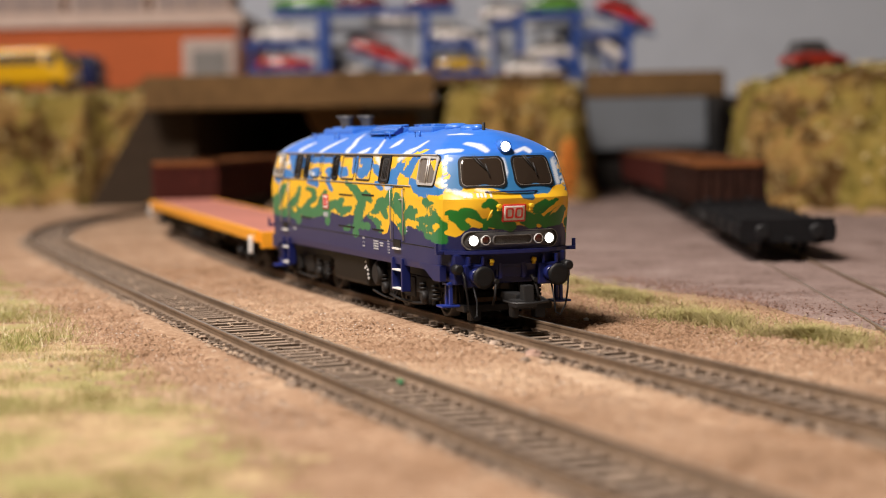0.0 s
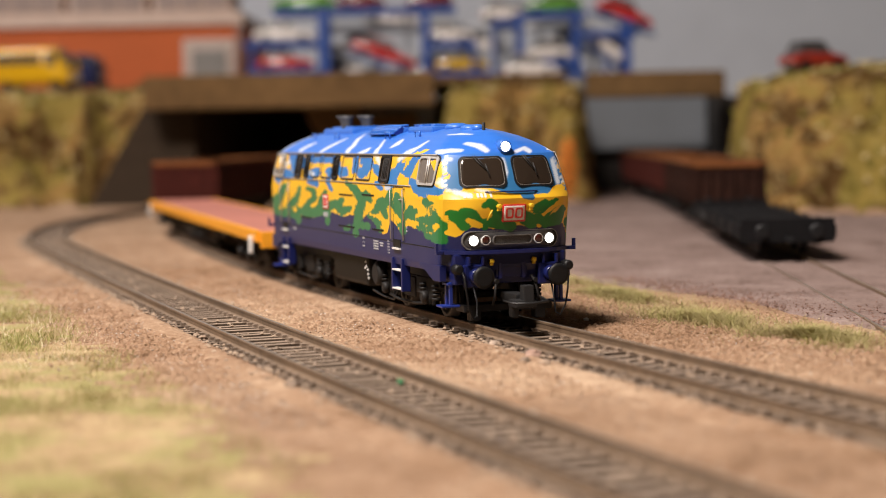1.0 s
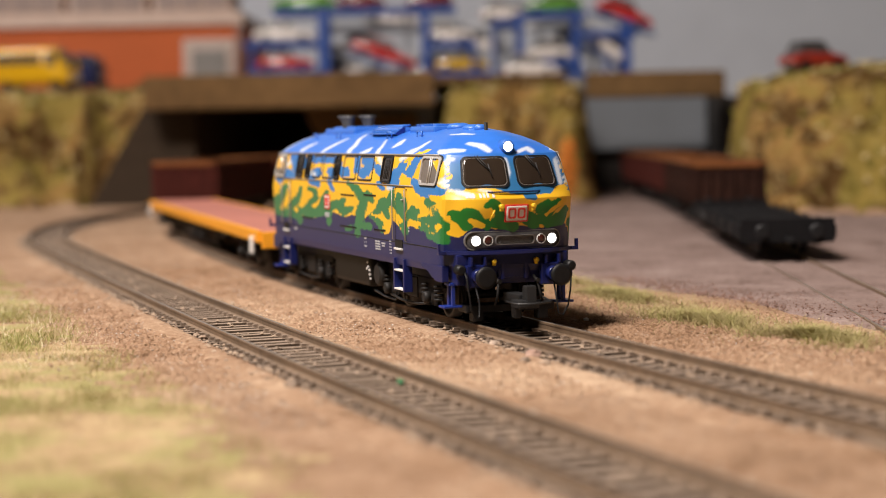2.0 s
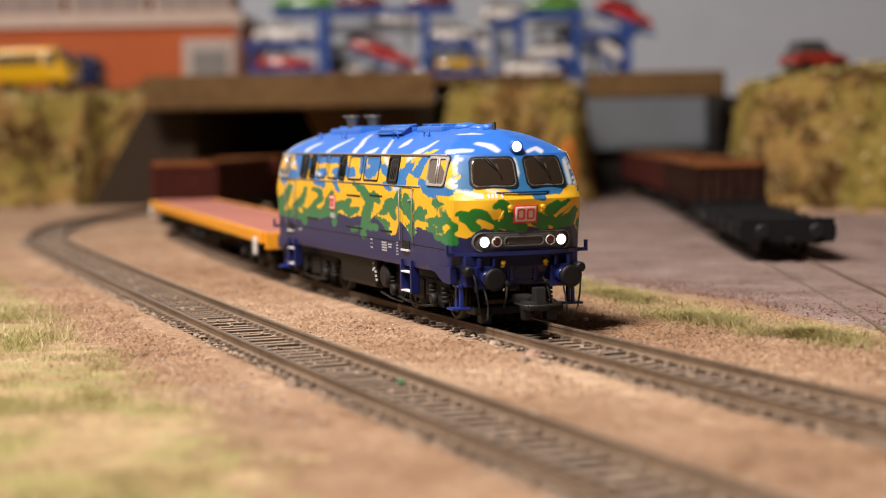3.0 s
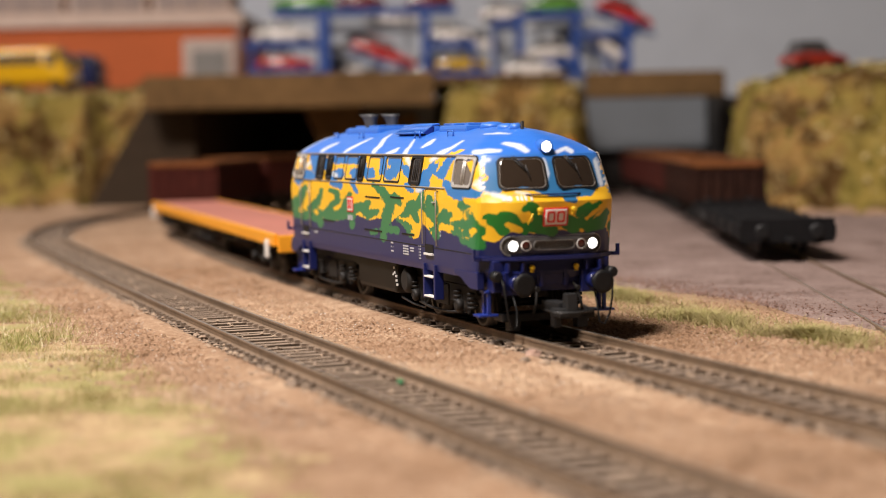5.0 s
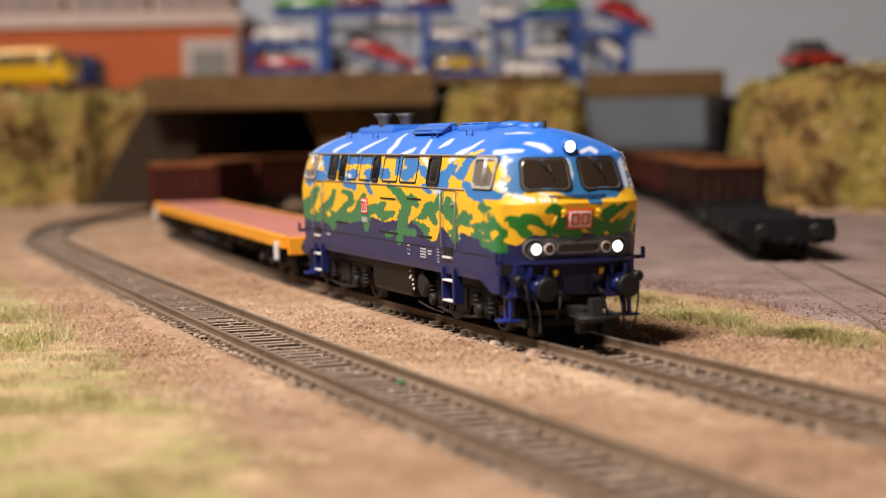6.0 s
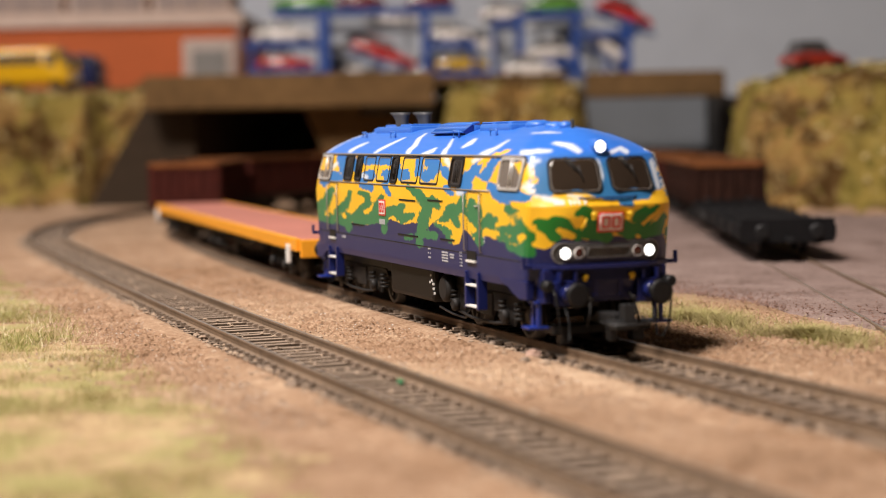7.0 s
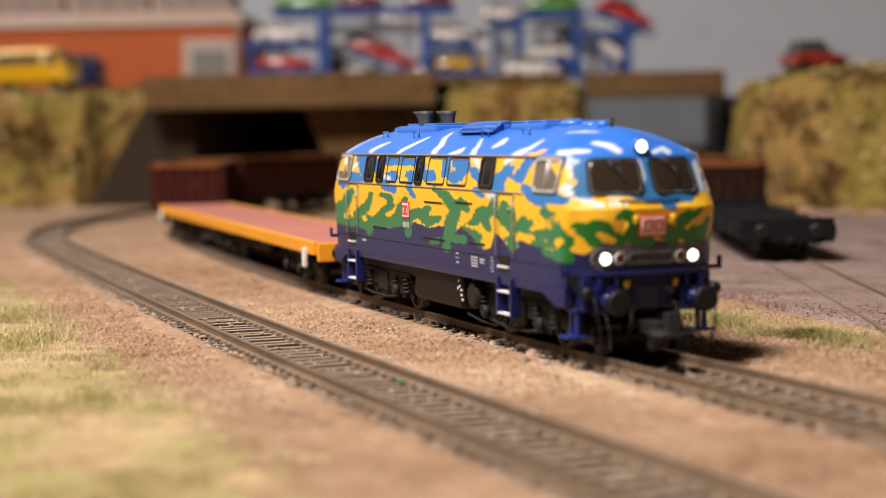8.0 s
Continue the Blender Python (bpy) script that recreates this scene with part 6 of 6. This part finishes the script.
def shoulder():
    return random.choice((-1, 1)) * (0.0108 + abs(random.gauss(0, 0.0030)))


def between():
    return random.uniform(-0.0078, 0.0078)


for ln, a, b in ((MAIN, 0.45, 0.83), (LOOP, 0.45, 1.35)):
    stones("ballast", [(x, y, random.uniform(-0.0030, -0.0022)) for x, y, _ in along(ln, round(2400 * (b - a)), a, b, shoulder) + along(ln, round(500 * (b - a)), a, b, between)], (0.0003, 0.0009), M_BALLAST, "grey-brown ballast grains along the track")


def open_ground(n):
    out = []
    while len(out) < n:
        x, y = random.uniform(-0.45, 0.36), random.uniform(-0.125, 0.10)
        if near_track(Vector((x, y, 0))) > 0.013:
            out.append((x, y, random.uniform(-0.0037, -0.0029)))
    return out


def crust(x0, x1, y0, y1, pitch=0.00036):
    """Crumbly topsoil laid as real relief over the ground where it lies nearest the lens's focus."""
    rng = np.random.default_rng(11)
    nx, ny = round((x1 - x0) / pitch), round((y1 - y0) / pitch)
    fine = rng.normal(0, 1, (nx, ny))
    soft = fine.copy()
    for _ in range(2):
        soft = (soft + np.roll(soft, 1, 0) + np.roll(soft, 1, 1) + np.roll(soft, (1, 1), (0, 1))) / 2
    lumps = rng.normal(0, 1, (nx, ny))
    for _ in range(5):
        lumps = (lumps + np.roll(lumps, 1, 0) + np.roll(lumps, 1, 1) + np.roll(lumps, (1, 1), (0, 1))) / 2
    xs, ys = np.linspace(x0, x1, nx), np.linspace(y0, y1, ny)
    broad = np.array([[0.0006 * noise.noise(Vector((x, y, 0)) * 28) for y in ys[::6]] for x in xs[::6]])
    broad = np.repeat(np.repeat(broad, 6, 0), 6, 1)[:nx, :ny]
    i, j = np.arange(nx)[:, None], np.arange(ny)[None, :]
    rim = np.minimum(np.minimum(i, nx - 1 - i), np.minimum(j, ny - 1 - j)) * pitch
    z = -0.0032 + broad + 0.00009 * fine + 0.00007 * soft + 0.00004 * lumps - np.clip(0.0035 - rim, 0, 1) * 0.4
    gx, gy = np.meshgrid(xs, ys, indexing="ij")
    gx, gy = gx + rng.normal(0, pitch * 0.22, gx.shape), gy + rng.normal(0, pitch * 0.22, gy.shape)
    a = (i * ny + j)[:-1, :-1].ravel()
    me = bpy.data.meshes.new("topsoil")
    me.from_pydata(np.stack([gx, gy, z], -1).reshape(-1, 3), [], np.stack([a, a + ny, a + ny + 1, a + 1], -1))
    me.materials.append(M_SOIL)
    return tagged(new("topsoil", me), "crumbly brown topsoil beside the rails", "soil", kind="stuff")


crust(-0.19, 0.19, -0.0485, -0.0130)
crust(-0.10, 0.20, 0.0130, 0.0850)
crust(-0.12, 0.14, -0.1000, -0.0745)

stones("grit", open_ground(9000), (0.00016, 0.00042), M_STONE, "loose pale grit strewn on the earth")
stones("grit", open_ground(9000), (0.00018, 0.00045), M_SOIL, "loose brown grit strewn on the earth")


def sharp_strip(n):
    """The denser grit on either side of the main track."""
    out = []
    while len(out) < n:
        x, y = random.uniform(-0.16, 0.20), random.choice((random.uniform(-0.049, -0.012), random.uniform(-0.095, -0.074), random.uniform(0.012, 0.085)))
        out.append((x, y, random.uniform(-0.0036, -0.0028)))
    return out


stones("grit", sharp_strip(1500), (0.00012, 0.00030), M_WHITE, "scattered whitish crumbs beside the track")
stones("grit", sharp_strip(7000), (0.00016, 0.00042), M_SOIL, "fine brown grit beside the track")
stones("grit", sharp_strip(5000), (0.00014, 0.00036), M_STONE, "fine pale grit beside the track")
stones("grit", sharp_strip(2200), (0.00015, 0.00036), M_SLEEPER, "fine dark grit beside the track")


def yard_edge(n):
    out = []
    for _ in range(n):
        x = random.uniform(-0.05, 0.24)
        out.append((x, 0.086 + abs(random.gauss(0, 0.022)) * (0.4 + max(0.0, x) * 5), random.uniform(-0.0025, -0.0016)))
    return out


stones("rubble", yard_edge(4200), (0.00014, 0.00045), M_RUBBLE, "reddish rubble along the yard's edge")


def pebble(x, y, r, label, material):
    bm = bmesh.new()
    bmesh.ops.create_icosphere(bm, subdivisions=2, radius=r)
    for v in bm.verts:
        v.co *= 1 + 0.35 * noise.noise(v.co * (1.2 / r) + Vector((x * 90, y * 90, 0)))
        v.co.z *= 0.7
    return tagged(part("pebble", bm, material, place=Matrix.Translation((x, y, -0.0030 + r * 0.35))), label, "stone")


M_PINK = mat("pink_stone", (0.36, 0.235, 0.18), 0.8, grain=0.3, scale=500, bump=0.0002)
pebble(0.1310, -0.0128, 0.0019, "pinkish pebble beside the rail", M_PINK)
pebble(0.106, -0.0125, 0.0013, "pale pebble beside the rail", M_STONE)
pebble(0.1450, -0.0160, 0.0015, "greyish pebble beside the rail", M_BALLAST)
pebble(0.1380, -0.0178, 0.0013, "dark pebble beside the rail", M_SLEEPER)
pebble(0.1520, -0.0745, 0.0018, "dark clod beside the loop track", M_SLEEPER)
pebble(0.066, 0.030, 0.0008, "white crumb on the earth", M_WHITE)
bm_flake = bmesh.new()
prism(bm_flake, [(-0.0010, 0.0), (0.0, 0.0009), (0.0011, 0.0002), (0.0006, -0.0004)], -0.0005, 0.0005, 0.0001)
tagged(part("green_flake", bm_flake, mat("flake_green", (0.03, 0.19, 0.07), 0.7), place=pose(0.1605, -0.0545, -0.0018, 70, 0, 20)), "small green flake of scatter between the rails", "scatter")


def grass(name, places, height, material, label, lean=0.9):
    """Fine blades, each a bent sliver."""
    verts, faces = [], []
    for x, y, z in places:
        h = random.uniform(*height)
        a = random.uniform(0, 6.28)
        w = random.uniform(0.00003, 0.00007)
        dx, dy = math.cos(a) * h * random.uniform(0.2, lean), math.sin(a) * h * random.uniform(0.2, lean)
        sx, sy = -math.sin(a) * w, math.cos(a) * w
        b = len(verts)
        verts += [(x - sx, y - sy, z), (x + sx, y + sy, z), (x + dx * 0.4 + sx * 0.8, y + dy * 0.4 + sy * 0.8, z + h * 0.6), (x + dx * 0.4 - sx * 0.8, y + dy * 0.4 - sy * 0.8, z + h * 0.6), (x + dx, y + dy, z + h)]
        faces += [(b, b + 1, b + 2, b + 3), (b + 3, b + 2, b + 4)]
    me = bpy.data.meshes.new(name)
    me.from_pydata(verts, [], faces)
    me.materials.append(material)
    return tagged(new(name, me), label, "grass", kind="stuff")


def patch(n, cx, cy, rx, ry, z=-0.0036):
    out = []
    for _ in range(n):
        r, a = abs(random.gauss(0, 0.62)), random.uniform(0, 6.28)
        x, y = cx + rx * r * math.cos(a), cy + ry * r * math.sin(a)
        if noise.noise(Vector((x * 70, y * 70, 9))) > random.uniform(-0.45, 0.35):
            out.append((x, y, z))
    return out


# tufts beside the main track
verge = patch(11000, 0.080, 0.058, 0.028, 0.010) + patch(13000, 0.126, 0.061, 0.026, 0.0105) + patch(9000, 0.010, 0.066, 0.042, 0.010) + patch(2400, -0.04, 0.075, 0.03, 0.009) + patch(1200, 0.07, 0.050, 0.07, 0.018)
grass("verge_grass", verge[::2], (0.0012, 0.0042), M_BLADE, "thin olive grass tufts on the verge", 2.4)
grass("verge_grass", verge[1::2], (0.0010, 0.0036), M_BLADE2, "thin straw-coloured grass tufts on the verge", 2.8)
grass("dry_hairs", patch(320, 0.085, 0.062, 0.06, 0.012), (0.002, 0.005), M_BLADE2, "long dry grass hairs on the verge", 2.6)
# the grassy strip in front
strip = []
while len(strip) < 60000:
    x, y = random.uniform(-0.32, 0.30), -0.094 - abs(random.gauss(0, 0.032))
    thick = 0.28 + 1.2 * noise.noise(Vector((x * 30, y * 30, 2))) + 0.5 * noise.noise(Vector((x * 110, y * 110, 7)))
    if random.random() < min(1.0, (-0.092 - y) * 45) * thick and y > -0.17:
        strip.append((x, y, -0.0037))
grass("meadow_grass", strip[::2], (0.0008, 0.0028), M_BLADE, "short olive static grass beside the loop track", 1.3)
grass("meadow_grass", strip[1::2], (0.0006, 0.0020), M_BLADE2, "short straw-coloured static grass beside the loop track", 1.3)


grass("dry_hairs", [(x, y, -0.0034) for x, y in ((random.uniform(-0.10, 0.10), random.uniform(-0.145, -0.096)) for _ in range(1400))], (0.0008, 0.0030), M_PALEBLADE, "pale dry straws strewn over the static grass", 3.0)


def bank_clumps(n):
    """Places on the faces and crests of the banks."""
    out = []
    while len(out) < n:
        u, d = random.uniform(-0.48, 0.40), random.uniform(0.95, 1.50)
        h = hill(u, d)
        if h > 0.012:
            p = back(u, d)
            out.append((p.x, p.y, h - 0.0030))
    return out


M_STRAW = mat("straw_flock", (0.46, 0.36, 0.17), 0.9, spec=0.1, grain=0.4, scale=200)
M_OLIVE = mat("olive_flock", (0.17, 0.15, 0.03), 0.9, spec=0.1, grain=0.4, scale=200)
M_UMBER = mat("umber_flock", (0.09, 0.048, 0.016), 0.9, spec=0.1, grain=0.4, scale=200)
for flock, many, word in ((M_STRAW, 1500, "straw-coloured"), (M_OLIVE, 1500, "olive"), (M_UMBER, 800, "dark brown")):
    tagged(stones("flock", bank_clumps(many), (0.0012, 0.0036), flock, word + " flock clumps on the banks", 0.9), category="foliage")


def bushes(name, centre, n, spread, material, label):
    """A shrub of small foam clumps."""
    cl = []
    for _ in range(n):
        v = Vector((random.gauss(0, 1), random.gauss(0, 1), random.gauss(0, 1))).normalized() * random.random() ** 0.4
        cl.append((centre[0] + v.x * spread[0], centre[1] + v.y * spread[1], centre[2] + v.z * spread[2]))
    return tagged(stones(name, cl, (0.0008, 0.0022), material, label, 1.0), label, "bush")


M_AUTUMN = mat("autumn_foam", (0.60, 0.21, 0.03), 0.9, grain=0.4, scale=200)
bushes("orange_bush", back(0.0865, 1.190, 0.024), 420, (0.006, 0.006, 0.022), M_AUTUMN, "upright orange-brown bush against the bank")


def motions():
    """The train rolls forward: every vehicle along the line, every wheelset round its axle."""
    walk(LOCO, [(t, on_main(s, 0.0494)) for t, s in ROLL])
    walk(FLAT, [(t, on_main(s - 0.2745, 0.13)) for t, s in ROLL])
    for i, g in enumerate(GONDOLAS):
        walk(g, [(t, on_main(s - 0.545 - 0.172 * i, 0.055)) for t, s in ROLL])
    times = np.arange(0.0, 8.01, 0.25)
    rolled = np.interp(times, [r[0] for r in ROLL], [r[1] for r in ROLL])
    for ob, at, radius in SPIN[:ROLLING]:
        rows, last = [], None
        for t, s in zip(times, rolled):
            if last is None or t in (0.0, 8.0) or abs(s - last) / radius > 0.6:
                rows.append((float(t), pose(*at, 0, math.degrees(s / radius), 0)))
                last = s
        walk(ob, rows)


motions()
